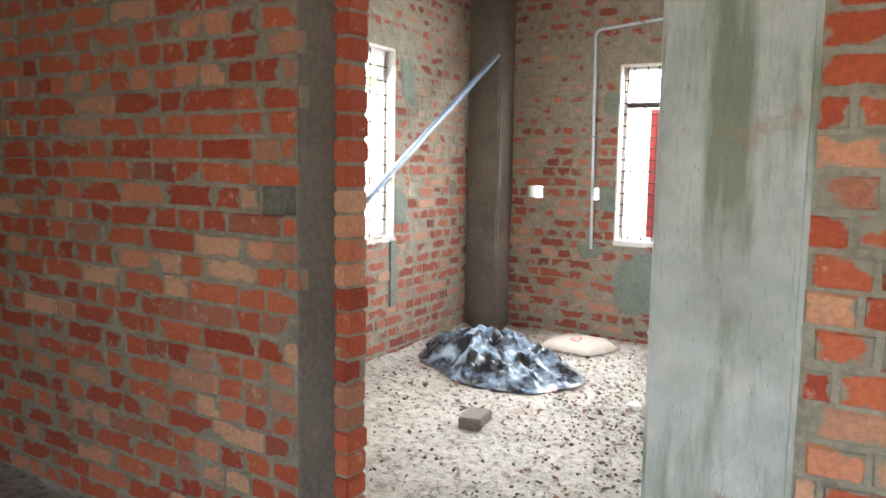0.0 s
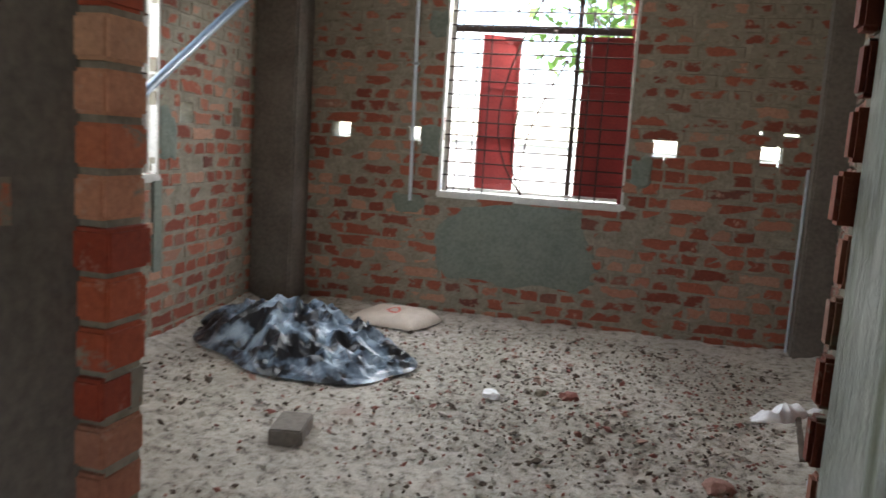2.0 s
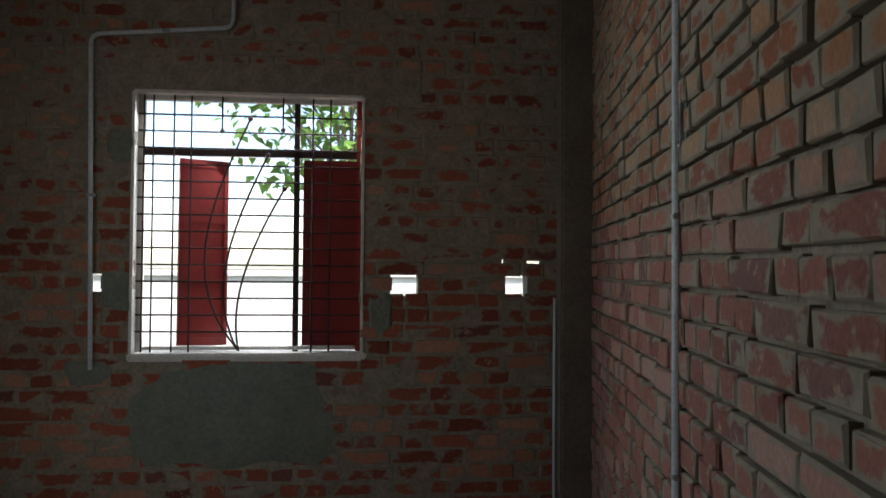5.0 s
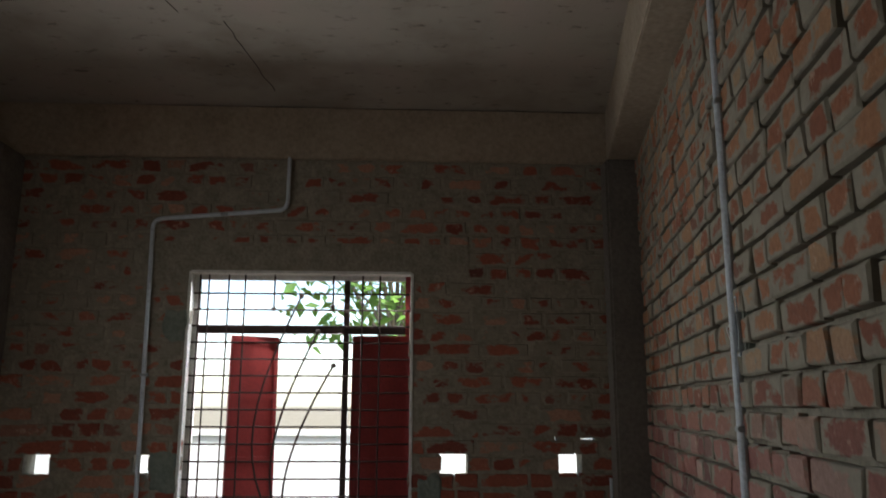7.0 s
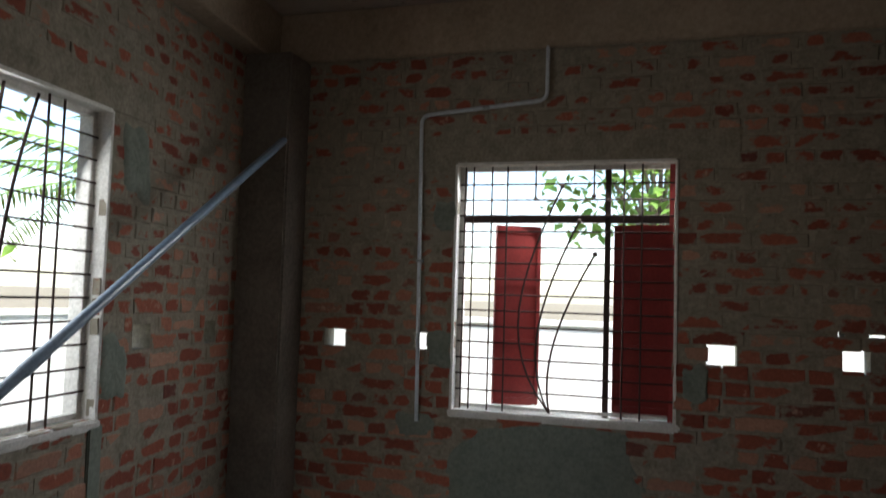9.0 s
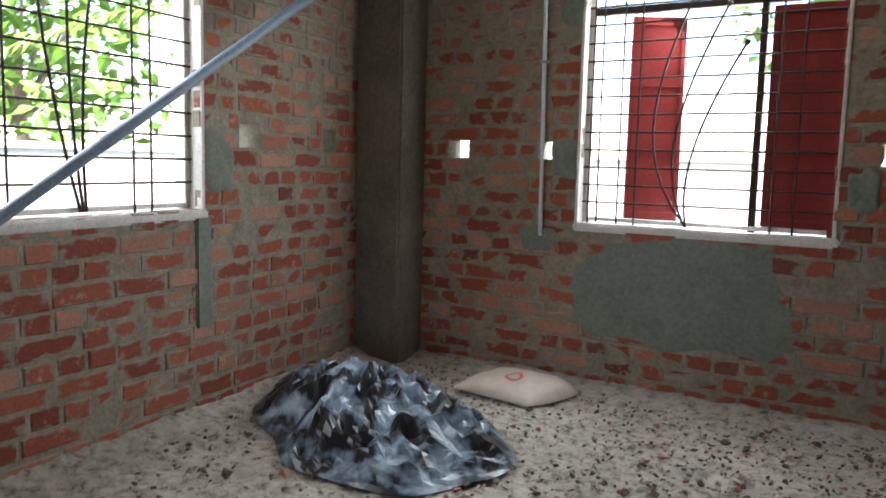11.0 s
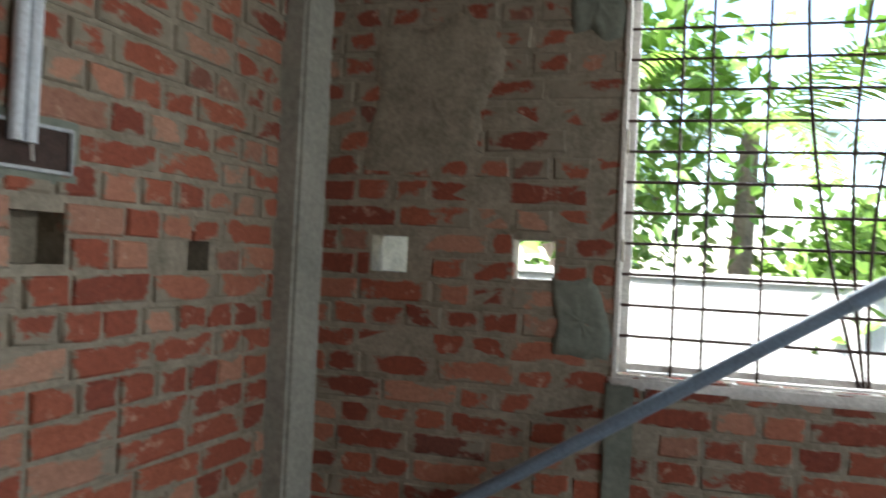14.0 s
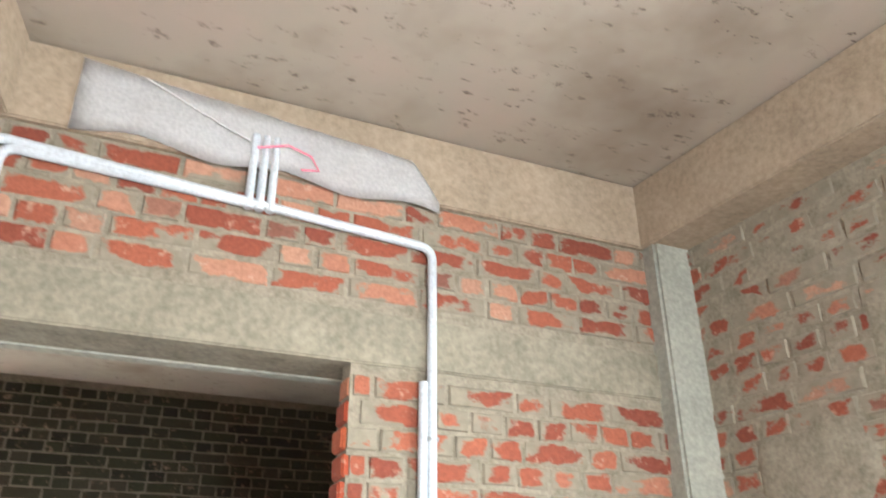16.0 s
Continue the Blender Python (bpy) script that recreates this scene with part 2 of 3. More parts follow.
def add_box(bm, x0, x1, y0, y1, z0, z1, m=None, bevel=0.0):
    r = bmesh.ops.create_cube(bm, size=1, matrix=(m or Matrix()) @ Matrix.Translation(((x0 + x1) / 2, (y0 + y1) / 2, (z0 + z1) / 2)) @ Matrix.Diagonal((x1 - x0, y1 - y0, z1 - z0, 1)))
    if bevel:
        es = list({e for v in r["verts"] for e in v.link_edges})
        bmesh.ops.bevel(bm, geom=es, offset=bevel, segments=2, affect="EDGES")
    return bm


def box(*a, **k):
    return add_box(bmesh.new(), *a, **k)


def add_tube(bm, pts, r, sides=8):
    """A round tube along the points, closed at both ends."""
    pts = [Vector(p) for p in pts]
    rings = []
    for i, p in enumerate(pts):
        d = (pts[min(i + 1, len(pts) - 1)] - pts[max(i - 1, 0)]).normalized()
        a = d.orthogonal().normalized() if not rings else (rings[-1][1] - d * rings[-1][1].dot(d)).normalized()
        c = d.cross(a)
        rr = r[i] if isinstance(r, (list, tuple)) else r
        rings.append(([bm.verts.new(p + (a * math.cos(t) + c * math.sin(t)) * rr) for t in [2 * math.pi * k / sides for k in range(sides)]], a))
    for (r0, _), (r1, _) in zip(rings, rings[1:]):
        for k in range(sides):
            bm.faces.new((r0[k], r0[(k + 1) % sides], r1[(k + 1) % sides], r1[k]))
    bm.faces.new(rings[0][0][::-1])
    bm.faces.new(rings[-1][0])
    return bm


def tube(pts, r, sides=8):
    return add_tube(bmesh.new(), pts, r, sides)


def rounded(pts, rad, steps=5):
    """The polyline with its corners rounded."""
    pts = [Vector(p) for p in pts]
    out = [pts[0]]
    for a, b, c in zip(pts, pts[1:], pts[2:]):
        p, q = b + (a - b).normalized() * rad, b + (c - b).normalized() * rad
        for i in range(steps + 1):
            t = i / steps
            out.append(p * (1 - t) ** 2 + b * 2 * t * (1 - t) + q * t * t)
    return out + [pts[-1]]


def wall_frame(a, b, side):
    """The matrix of a wall from a to b: u along it, n to its face on the given side (1: to the left of a-b), z up."""
    u = Vector((b[0] - a[0], b[1] - a[1], 0)).normalized()
    n = Vector((-u.y, u.x, 0)) * side
    return Matrix(((u.x, n.x, 0, a[0]), (u.y, n.y, 0, a[1]), (0, 0, 1, 0), (0, 0, 0, 1)))


def core(bm, m, length, thick, z0, z1, holes):
    us = sorted({0, length, *[h[i] for h in holes for i in (0, 1)]})
    vs = sorted({z0, z1, *[h[i] for h in holes for i in (2, 3)]})
    for v0, v1 in zip(vs, vs[1:]):
        run = None
        for u0, u1 in zip(us, us[1:]):
            solid = not any(h[0] < (u0 + u1) / 2 < h[1] and h[2] < (v0 + v1) / 2 < h[3] for h in holes)
            if solid:
                run = (run[0], u1) if run else (u0, u1)
            if (not solid or u1 == us[-1]) and run:
                add_box(bm, run[0], run[1], -thick, 0, v0, v1, m)
                run = None
    return bm


COURSE, ST, HD, JT = 0.0805, 0.240, 0.112, 0.013
rb = random.Random(7)


def brick_mesh(w, k):
    """One worn brick: w wide, its face a little uneven, its arrises rubbed off."""
    r = random.Random(k)
    bm = bmesh.new()
    h, c = (COURSE - JT) / 2, 0.006
    j = lambda s: r.uniform(-s, s)
    back = [bm.verts.new((x * w / 2, -0.03, z * h)) for x, z in ((-1, -1), (1, -1), (1, 1), (-1, 1))]
    rim = [bm.verts.new((x * w / 2 + j(0.003), 0.002 + j(0.001), z * h + j(0.003))) for x, z in ((-1, -1), (1, -1), (1, 1), (-1, 1))]
    face = [bm.verts.new((x * (w / 2 - c) + j(0.004), 0.0075 + j(0.0025), z * (h - c) + j(0.003))) for x, z in ((-1, -1), (1, -1), (1, 1), (-1, 1))]
    for lo, hi in ((back, rim), (rim, face)):
        for i in range(4):
            bm.faces.new((lo[i], lo[(i + 1) % 4], hi[(i + 1) % 4], hi[i]))
    bm.faces.new(face)
    bmesh.ops.recalc_face_normals(bm, faces=bm.faces)
    me = bpy.data.meshes.new("brick")
    bm.to_mesh(me)
    bm.free()
    at = me.attributes.new("across", "FLOAT_VECTOR", "POINT")
    at.data.foreach_set("vector", [q for v in me.vertices for q in (v.co.x / (w / 2), 0, v.co.z / h)])
    return me


BRICKS = {w: [brick_mesh(w, i + int(w * 1000)) for i in range(7)] for w in (ST, HD)}


def lay(parent, m, length, z0, z1, holes, material, near, skip=lambda u, z: False, out=0.0, odds=(0.16, 0.55)):
    """Courses of bricks on a wall's face. Bricks inside near (u0, u1, z0, z1) are objects, at most 300; the others one mesh."""
    rest_v, rest_f, rest_a, made = [], [], [], 0
    n = 0
    z = z0
    while z + COURSE * 0.8 < z1:
        u = -rb.uniform(0, ST)
        hc = z + COURSE / 2
        while u < length:
            w = ST if rb.random() < odds[n % 2] else HD
            a, b = max(u, 0), min(u + w, length)
            u += w + JT
            for h in holes:
                if h[2] < hc < h[3]:
                    if a < h[0] < b:
                        b = h[0] + rb.uniform(-0.012, 0.010)
                    elif h[0] <= a < h[1]:
                        a = max(a, h[1] + rb.uniform(-0.012, 0.010))
            if b - a < 0.035 or any(h[2] < hc < h[3] and h[0] < (a + b) / 2 < h[1] for h in holes) or skip((a + b) / 2, hc):
                continue
            me = rb.choice(BRICKS[w])
            loc = m @ pose((a + b) / 2, rb.uniform(-0.004, 0.003) + out * rb.uniform(0.5, 1.3), hc + rb.uniform(-0.003, 0.003), 0, rb.uniform(-0.8, 0.8), rb.uniform(-1, 1)) @ Matrix.Diagonal(((b - a) / w, 1, 1, 1))
            if made < 300 and near[0] < (a + b) / 2 < near[1] and near[2] < hc < near[3]:
                if not me.materials:
                    me.materials.append(material)
                ob = new("brick", me)
                ob.matrix_world = loc
                ob.parent = parent
                ob.material_slots[0].link = "OBJECT"
                ob.material_slots[0].material = material
                made += 1
            else:
                k = len(rest_v)
                rest_v += [loc @ v.co for v in me.vertices]
                rest_a += [q for v in me.vertices for q in (v.co.x / (w / 2), 0, v.co.z / ((COURSE - JT) / 2))]
                rest_f += [[k + i for i in p.vertices] for p in me.polygons]
        z += COURSE
        n += 1
    if rest_f:
        me = bpy.data.meshes.new("brickwork")
        me.from_pydata(rest_v, [], rest_f)
        me.attributes.new("across", "FLOAT_VECTOR", "POINT").data.foreach_set("vector", rest_a)
        me.materials.append(material)
        ob = new("brickwork", me)
        ob.parent = parent
        tagged(ob, kind="stuff")


# ---- structure ----
YB, YD, YO = 5.424, 1.784, 1.526
WALL_T = 0.13
xl = lambda y: -2.997 - 0.089 * (y - 3.5)
xr = lambda y: 0.06 + 0.175 * (y - 3.5)
BEAM, CEIL = 2.74, 3.03
DOOR_L, DOOR_R, LINTEL, LTOP = -1.49, -0.43, 2.13, 2.30

bk_a, bk_b = (xl(YB), YB), (xr(YB), YB)
MB = wall_frame(bk_a, bk_b, -1)
ub = lambda x: x - bk_a[0]
sd_a, sd_b = (xl(YD), YD), (xl(YB), YB)
ML = wall_frame(sd_a, sd_b, -1)
LEN_L = math.hypot(sd_b[0] - sd_a[0], sd_b[1] - sd_a[1])
ul = lambda y: (y - YD) * LEN_L / (YB - YD)
nr_a, nr_b = (xr(YD), YD), (xr(YB), YB)
MR = wall_frame(nr_a, nr_b, 1)
LEN_R = math.hypot(nr_b[0] - nr_a[0], nr_b[1] - nr_a[1])
ur = lambda y: (y - YD) * LEN_R / (YB - YD)
dr_a, dr_b = (xl(YD) - 0.25, YD), (xr(YD) + 0.3, YD)
MD = wall_frame(dr_a, dr_b, 1)
ud = lambda x: x - dr_a[0]
MO = wall_frame((-4.2, YO), (3.2, YO), -1)
uo = lambda x: x + 4.2


def hole(u, z, w=0.105, h=0.085):
    w, h = w * 1.12, h * 1.12
    return (u - w / 2, u + w / 2, z - h / 2, z + h / 2)


WIN_B = (ub(-1.955), ub(-0.82), 0.805, 2.13)
WIN_L = (ul(2.828), ul(4.03), 0.865, 2.13)
H_B = [WIN_B, hole(ub(-2.643), 1.162, 0.115, 0.10), hole(ub(-2.142), 1.155, 0.075, 0.10), hole(ub(-0.60), 1.16, 0.125, 0.10), hole(ub(-0.011), 1.162, 0.105, 0.105), hole(ub(0.09), 1.29, 0.085, 0.02), hole(ub(-0.075), 1.29, 0.025, 0.022)]
H_L = [WIN_L, hole(ul(2.102), 1.205, 0.11, 0.105), hole(ul(2.569), 1.205, 0.12, 0.11), hole(ul(4.324), 1.194, 0.12, 0.10), hole(ul(4.93), 1.192, 0.10, 0.10)]
DOOR = (ud(DOOR_L), ud(DOOR_R), -0.1, LINTEL)
PH = [hole(ud(-1.81), 1.20, 0.13, 0.10), hole(ud(-2.328), 1.185, 0.08, 0.095)]

wall_b = tagged(link("wall_back", core(bmesh.new(), MB, bk_b[0] - bk_a[0], WALL_T, -0.1, CEIL, H_B), M_MORTAR), "unplastered red brick wall with a grilled window", "wall", kind="structure")
wall_l = tagged(link("wall_side", core(bmesh.new(), ML, LEN_L, WALL_T, -0.1, CEIL, H_L), M_MORTAR), "unplastered red brick wall with scaffold holes and window", "wall", kind="structure")
wall_r = tagged(link("wall_near", core(bmesh.new(), MR @ Matrix.Translation((0, -0.012, 0)), LEN_R, 0.25, -0.1, CEIL, []), M_MORTAR), "rough red brick wall with pale mortar smears", "wall", kind="structure")
bm = core(bmesh.new(), MD, dr_b[0] - dr_a[0], 0.085, -0.1, CEIL, [DOOR] + PH)
WIDE = (uo(-1.54), uo(-0.425), -0.1, LINTEL)
PH_O = [hole(uo(-1.625), 1.25, 0.13, 0.10)]
core(bm, MO @ pose(0, 0, 0), 7.4, YD - 0.085 - YO, -0.1, CEIL, [WIDE] + PH_O)
wall_d = tagged(link("wall_door", bm, M_MORTAR), "unplastered brick wall with an open doorway", "wall", kind="structure")

# Plate laid over the recessed reveal; its dark colour stands in for the shade there.
tagged(link("jamb_strip", box(-1.545, -1.534, YO - 0.006, YD - 0.088, -0.1, LINTEL, bevel=0.003), M_DARKCOL), "dark concrete strip over the door reveal, shade put into its colour", "trim", kind="structure")

# hall behind the doorway; the unseen opening in its back wall is added to admit daylight
bm = box(-4.45, -4.2, -2.4, YO, -0.1, CEIL)
add_box(bm, -4.2, 0.2, -2.4, -2.15, -0.1, CEIL)
add_box(bm, 1.4, 3.2, -2.4, -2.15, -0.1, CEIL)
add_box(bm, 0.2, 1.4, -2.4, -2.15, 2.13, CEIL)
wall_h = tagged(link("wall_hall", bm, M_MORTAR), "bare brick wall of the dark hall with an added light opening", "wall", kind="structure")
# unseen wall, added to shut the hall's end against light
tagged(link("wall_hall_end", box(3.2, 3.45, -2.4, YO + 0.17, -0.1, CEIL), M_MORTAR), "added unseen end wall closing the hall", "wall", kind="structure")


def slab(name, x0, x1, y0, y1, z0, z1, material):
    bm = box(x0, x1, y0, y1, z0, z1)
    return link(name, bm, material)


tagged(slab("ceiling", -4.4, 3.4, -2.4, YB + 0.25, CEIL, CEIL + 0.15, M_CEIL), "bare stained concrete ceiling slab with pits and cracks", "ceiling", kind="structure")

# floor: loose rubble, uneven
bm = bmesh.new()
nx, ny = 270, 270
gx = [-4.2 + 7.4 * i / nx for i in range(nx + 1)]
gy = [-2.2 + (YB + 2.22) * i / ny for i in range(ny + 1)]
vv = []
for y in gy:
    row = []
    for x in gx:
        h = 0.012 * noise.noise((x * 3, y * 3, 0)) + 0.014 * noise.noise((x * 13, y * 13, 3)) + 0.011 * noise.noise((x * 31, y * 31, 5))
        if y > YD:
            h += 0.05 * math.exp(-max(0, YB - y) / 0.12) + 0.06 * math.exp(-max(0, x - xl(y)) / 0.1) + 0.05 * math.exp(-max(0, xr(y) - x) / 0.18)
        row.append(bm.verts.new((x, y, h - 0.005)))
    vv.append(row)
for j in range(ny):
    for i in range(nx):
        bm.faces.new((vv[j][i], vv[j][i + 1], vv[j + 1][i + 1], vv[j + 1][i]))
tagged(link("floor", bm, M_FLOOR, smooth=True), "dusty rubble-strewn earth floor", "floor", kind="structure")


# ring beam under the ceiling, and columns in the corners
def beam(name, a, b, depth, back=0.02):
    m = wall_frame(a, b, 1)
    ln = math.hypot(b[0] - a[0], b[1] - a[1])
    tagged(link(name, box(0, ln, -back, depth, BEAM, CEIL - 0.004, m, bevel=0.006), M_BEAM), "bare concrete ring beam below the ceiling", "beam", kind="structure")


beam("beam_back", bk_b, bk_a, 0.035)
beam("beam_side", sd_b, (xl(YD) + 0.06, YD), 0.12, 0.08)
beam("beam_near", nr_a, nr_b, 0.16)
beam("beam_door", (xl(YD), YD), (xr(YD), YD), 0.025)


def column(name, x0, x1, y0, y1, label, z1=CEIL, material=None):
    bm = box(x0, x1, y0, y1, -0.1, z1, None, bevel=0.012)
    return tagged(link(name, bm, material or M_COL), label, "column", kind="structure")


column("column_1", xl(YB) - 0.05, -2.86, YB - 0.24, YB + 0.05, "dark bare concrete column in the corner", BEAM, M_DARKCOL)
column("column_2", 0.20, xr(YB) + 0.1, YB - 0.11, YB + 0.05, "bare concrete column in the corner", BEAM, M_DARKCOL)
column("column_3", xl(YD) - 0.05, xl(YD) + 0.16, YD - 0.02, YD + 0.085, "bare concrete column in the corner beside brick", BEAM + 0.02, M_CONC)
col = column("column_4", -0.435, -0.11, YO - 0.018, YD - 0.03, "grey cast concrete door column with green water stains", 3.0)
bm = box(-0.435, -0.108, YO - 0.022, YO - 0.012, 0.985, 0.998, bevel=0.003)
part("casting_ridge", bm, M_COL, col)
rr = random.Random(5)
for i in range(7):
    x, z, lean = rr.uniform(-0.42, -0.17), rr.uniform(0.2, 0.75), rr.uniform(-0.012, 0.012)
    part("casting_mark", tube([(x + lean * k + rr.uniform(-0.004, 0.004), YO - 0.018, z + 0.03 * k) for k in range(7)], 0.0022, 5), M_COL, col)

# lintel band over the door and the windows
bm = box(xl(YD), xr(YD), YD - 0.05, YD + 0.012, LINTEL - 0.006, LTOP, bevel=0.006)
tagged(link("lintel", bm, M_LINTEL), "rough concrete lintel band over the doorway", "lintel", kind="structure")
tagged(link("lintel_hall", box(-4.0, 3.0, YO - 0.012, YO + 0.05, LINTEL - 0.006, LTOP, bevel=0.006), M_CONC), "rough concrete lintel band over the doorway", "lintel", kind="structure")
tagged(link("lintel_window", box(WIN_B[0] - 0.3, WIN_B[1] + 0.3, -0.05, 0.007, 2.132, 2.29, MB, bevel=0.004), M_MORTAR), "cement-smeared lintel over the window", "lintel", kind="structure")
tagged(link("lintel_window_side", box(WIN_L[0] - 0.3, WIN_L[1] + 0.3, -0.05, 0.007, 2.132, 2.29, ML, bevel=0.004), M_MORTAR), "cement-smeared lintel over the window", "lintel", kind="structure")


# ---- windows ----
def bar(parent, m, p, q, r=0.005, name="bar", material=None):
    part(name, tube([m @ Vector(p), m @ Vector(q)], r, 6), material or M_IRON, parent)


def window(name, m, w, label, flip, transom, shutters):
    u0, u1, z0, z1 = w
    wd_, ht = u1 - u0, z1 - z0
    top = tagged(new(name), label, "window", kind="structure")
    n = -0.075
    for nm, a in (("window_frame", (u0, u0 + 0.03, z0, z1)), ("window_frame", (u1 - 0.03, u1, z0, z1)), ("window_frame", (u0 + 0.03, u1 - 0.03, z1 - 0.03, z1)), ("window_frame", (u0 + 0.03, u1 - 0.03, z0 + 0.02, z0 + 0.04))):
        part(nm, box(a[0], a[1], n - 0.03, n + 0.015, a[2], a[3], m, bevel=0.003), M_RED if a[1] == u1 and a[0] > u0 + 0.5 and shutters else M_SILL, top)
    part("window_sill", box(u0 - 0.02, u1 + 0.03, -0.16, 0.012, z0 - 0.03, z0 + 0.012, m, bevel=0.008), M_SILL, top, "pale mortar sill")
    part("reveal", box(u0 - 0.012, u0 + 0.004, -0.145, 0.008, z0, z1, m, bevel=0.003), M_SILL, top)
    part("reveal", box(u1 - 0.004, u1 + 0.012, -0.145, 0.008, z0, z1, m, bevel=0.003), M_SILL, top)
    part("reveal", box(u0, u1, -0.145, 0.008, z1 - 0.008, z1 + 0.01, m, bevel=0.003), M_SILL, top)
    k = 15 if shutters else 13
    for i in range(1, k):
        z = z0 + 0.03 + (ht - 0.05) * i / k
        bar(top, m, (u0, n + 0.02, z), (u1, n + 0.02, z))
    P = lambda f: u0 + wd_ * ((1 - f) if flip else f)
    for f in (0.03, 0.07, 0.16, 0.235, 0.775, 0.855) if shutters else (0.13, 0.20, 0.33, 0.75, 0.82):
        bar(top, m, (P(f), n + 0.026, z0), (P(f), n + 0.026, z1))
    for f0, f1, f2, f3, zt in (((0.45, 0.20, 0.30, 0.495, 0.91), (0.45, 0.32, 0.40, 0.575, 0.77), (0.455, 0.41, 0.48, 0.65, 0.64)) if shutters else ((0.55, 0.47, 0.41, 0.41, 0.98), (0.56, 0.52, 0.50, 0.56, 0.98), (0.57, 0.555, 0.56, 0.70, 0.98))):
        pts = [(P(f), n + 0.03, z0 + ht * zz * zt) for f, zz in ((f0, 0.02), (f1, 0.3), (f2, 0.6), (f3, 1.0))]
        c = []
        for i in range(13):
            t = i / 12
            c.append(m @ sum(((Vector(p) * b_) for p, b_ in zip(pts, ((1 - t) ** 3, 3 * t * (1 - t) ** 2, 3 * t * t * (1 - t), t ** 3))), Vector()))
        cb = part("curved_bar", tube(c, 0.006, 6), M_IRON, top)
        if shutters:
            kb = bmesh.new()
            bmesh.ops.create_icosphere(kb, subdivisions=2, radius=0.014, matrix=Matrix.Translation(c[-1]))
            part("knob", kb, M_IRON, cb)
    if transom:
        for f, zz in ((0.37, 0.86), (0.64, 0.87)):
            bar(top, m, (P(f), n + 0.026, z0 + ht * zz), (P(f), n + 0.026, z1))
            kb = bmesh.new()
            bmesh.ops.create_icosphere(kb, subdivisions=2, radius=0.013, matrix=Matrix.Translation(m @ Vector((P(f), n + 0.026, z0 + ht * zz))))
            part("knob", kb, M_IRON, top)
        part("transom", box(u0, u1, n - 0.03, n + 0.01, z0 + ht * 0.765, z0 + ht * 0.79, m, bevel=0.003), M_IRON, top)
        part("mullion", box(u0 + wd_ * 0.69, u0 + wd_ * 0.715, n - 0.03, n + 0.01, z0, z1, m, bevel=0.003), M_IRON, top)
    for a, b, sw in shutters:
        ua, ub_ = u0 + wd_ * a, u0 + wd_ * b
        sm = m @ Matrix.Translation((ua, n - 0.045, 0)) @ pose(0, 0, 0, 0, 0, sw)
        ww = (ub_ - ua) / math.cos(radians(sw))
        za, zb = z0 + 0.03, z0 + ht * 0.76
        sh = part("shutter", box(0, ww, -0.012, 0.012, za, zb, sm, bevel=0.003), M_RED, top, "dark red painted shutter")
        for zf in (0.02, 0.34, 0.66, 0.955):
            zc = za + (zb - za) * zf
            part("rail", box(0.006, ww - 0.006, 0.008, 0.022, zc, zc + 0.025, sm, bevel=0.003), M_RED, sh)
        for uu in (0.0, ww - 0.03):
            part("stile", box(uu + 0.004, uu + 0.028, 0.006, 0.02, za + 0.004, zb - 0.004, sm, bevel=0.003), M_RED, sh)
    return top


window("window_1", MB, WIN_B, "iron-grilled window with dark red shutters and curved bars", False, True, ((0.17, 0.37, -28), (0.73, 0.985, 0)))
window("window_2", ML, WIN_L, "open window with black iron grille and curved bars", False, False, ())

# cement patch under the window, chases in the brickwork, plaster scars


def blob(name, m, cu, cz, ru, rz, seed, material, label, cat, n=0.011, jag=0.16):
    """A hand-thrown patch of cement with an uneven edge on a wall."""
    r = random.Random(seed)
    bm = bmesh.new()
    K, R = 40, 6
    ph = [r.uniform(0, 6.28) for _ in range(6)]
    cen = bm.verts.new(m @ Vector((cu, n + 0.006, cz)))
    rings = []
    for j in range(1, R + 1):
        row = []
        for i in range(K):
            a = 2 * math.pi * i / K
            e = 1 + jag * sum(math.sin((q + 2) * a + ph[q]) / (q + 1.5) for q in range(6))
            sq = 1 / max(abs(math.cos(a)), abs(math.sin(a))) ** 0.75
            f = j / R * e * sq
            row.append(bm.verts.new(m @ Vector((cu + ru * f * math.cos(a), (n + r.uniform(-0.003, 0.004)) if j < R else -0.004, cz + rz * f * math.sin(a)))))
        rings.append(row)
    for i in range(K):
        bm.faces.new((cen, rings[0][i], rings[0][(i + 1) % K]))
        for j in range(R - 1):
            bm.faces.new((rings[j][i], rings[j + 1][i], rings[j + 1][(i + 1) % K], rings[j][(i + 1) % K]))
    bmesh.ops.recalc_face_normals(bm, faces=bm.faces)
    return tagged(link(name, bm, material, smooth=True), label, cat, kind="structure")


blob("plaster_patch", MB, ub(-1.45), 0.50, 0.47, 0.29, 3, M_PATCH, "grey-green cement patch below the window sill", "plaster patch", 0.016)
for x, z, a, b, s in ((-2.16, 0.72, 0.10, 0.07, 4), (-2.03, 1.13, 0.07, 0.10, 5), (-0.72, 1.02, 0.07, 0.09, 6), (-2.02, 1.85, 0.06, 0.09, 8)):
    blob("plaster_patch", MB, ub(x), z, a, b, s, M_PATCH, "small grey cement patch on brick", "plaster patch")
for y, z, a, b, s in ((4.13, 1.07, 0.09, 0.14, 9), (2.72, 1.03, 0.09, 0.12, 10), (2.73, 2.0, 0.08, 0.12, 11), (4.22, 1.95, 0.10, 0.16, 12)):
    blob("plaster_patch", ML, ul(y), z, a, b, s, M_PATCH, "small grey cement patch on brick", "plaster patch")
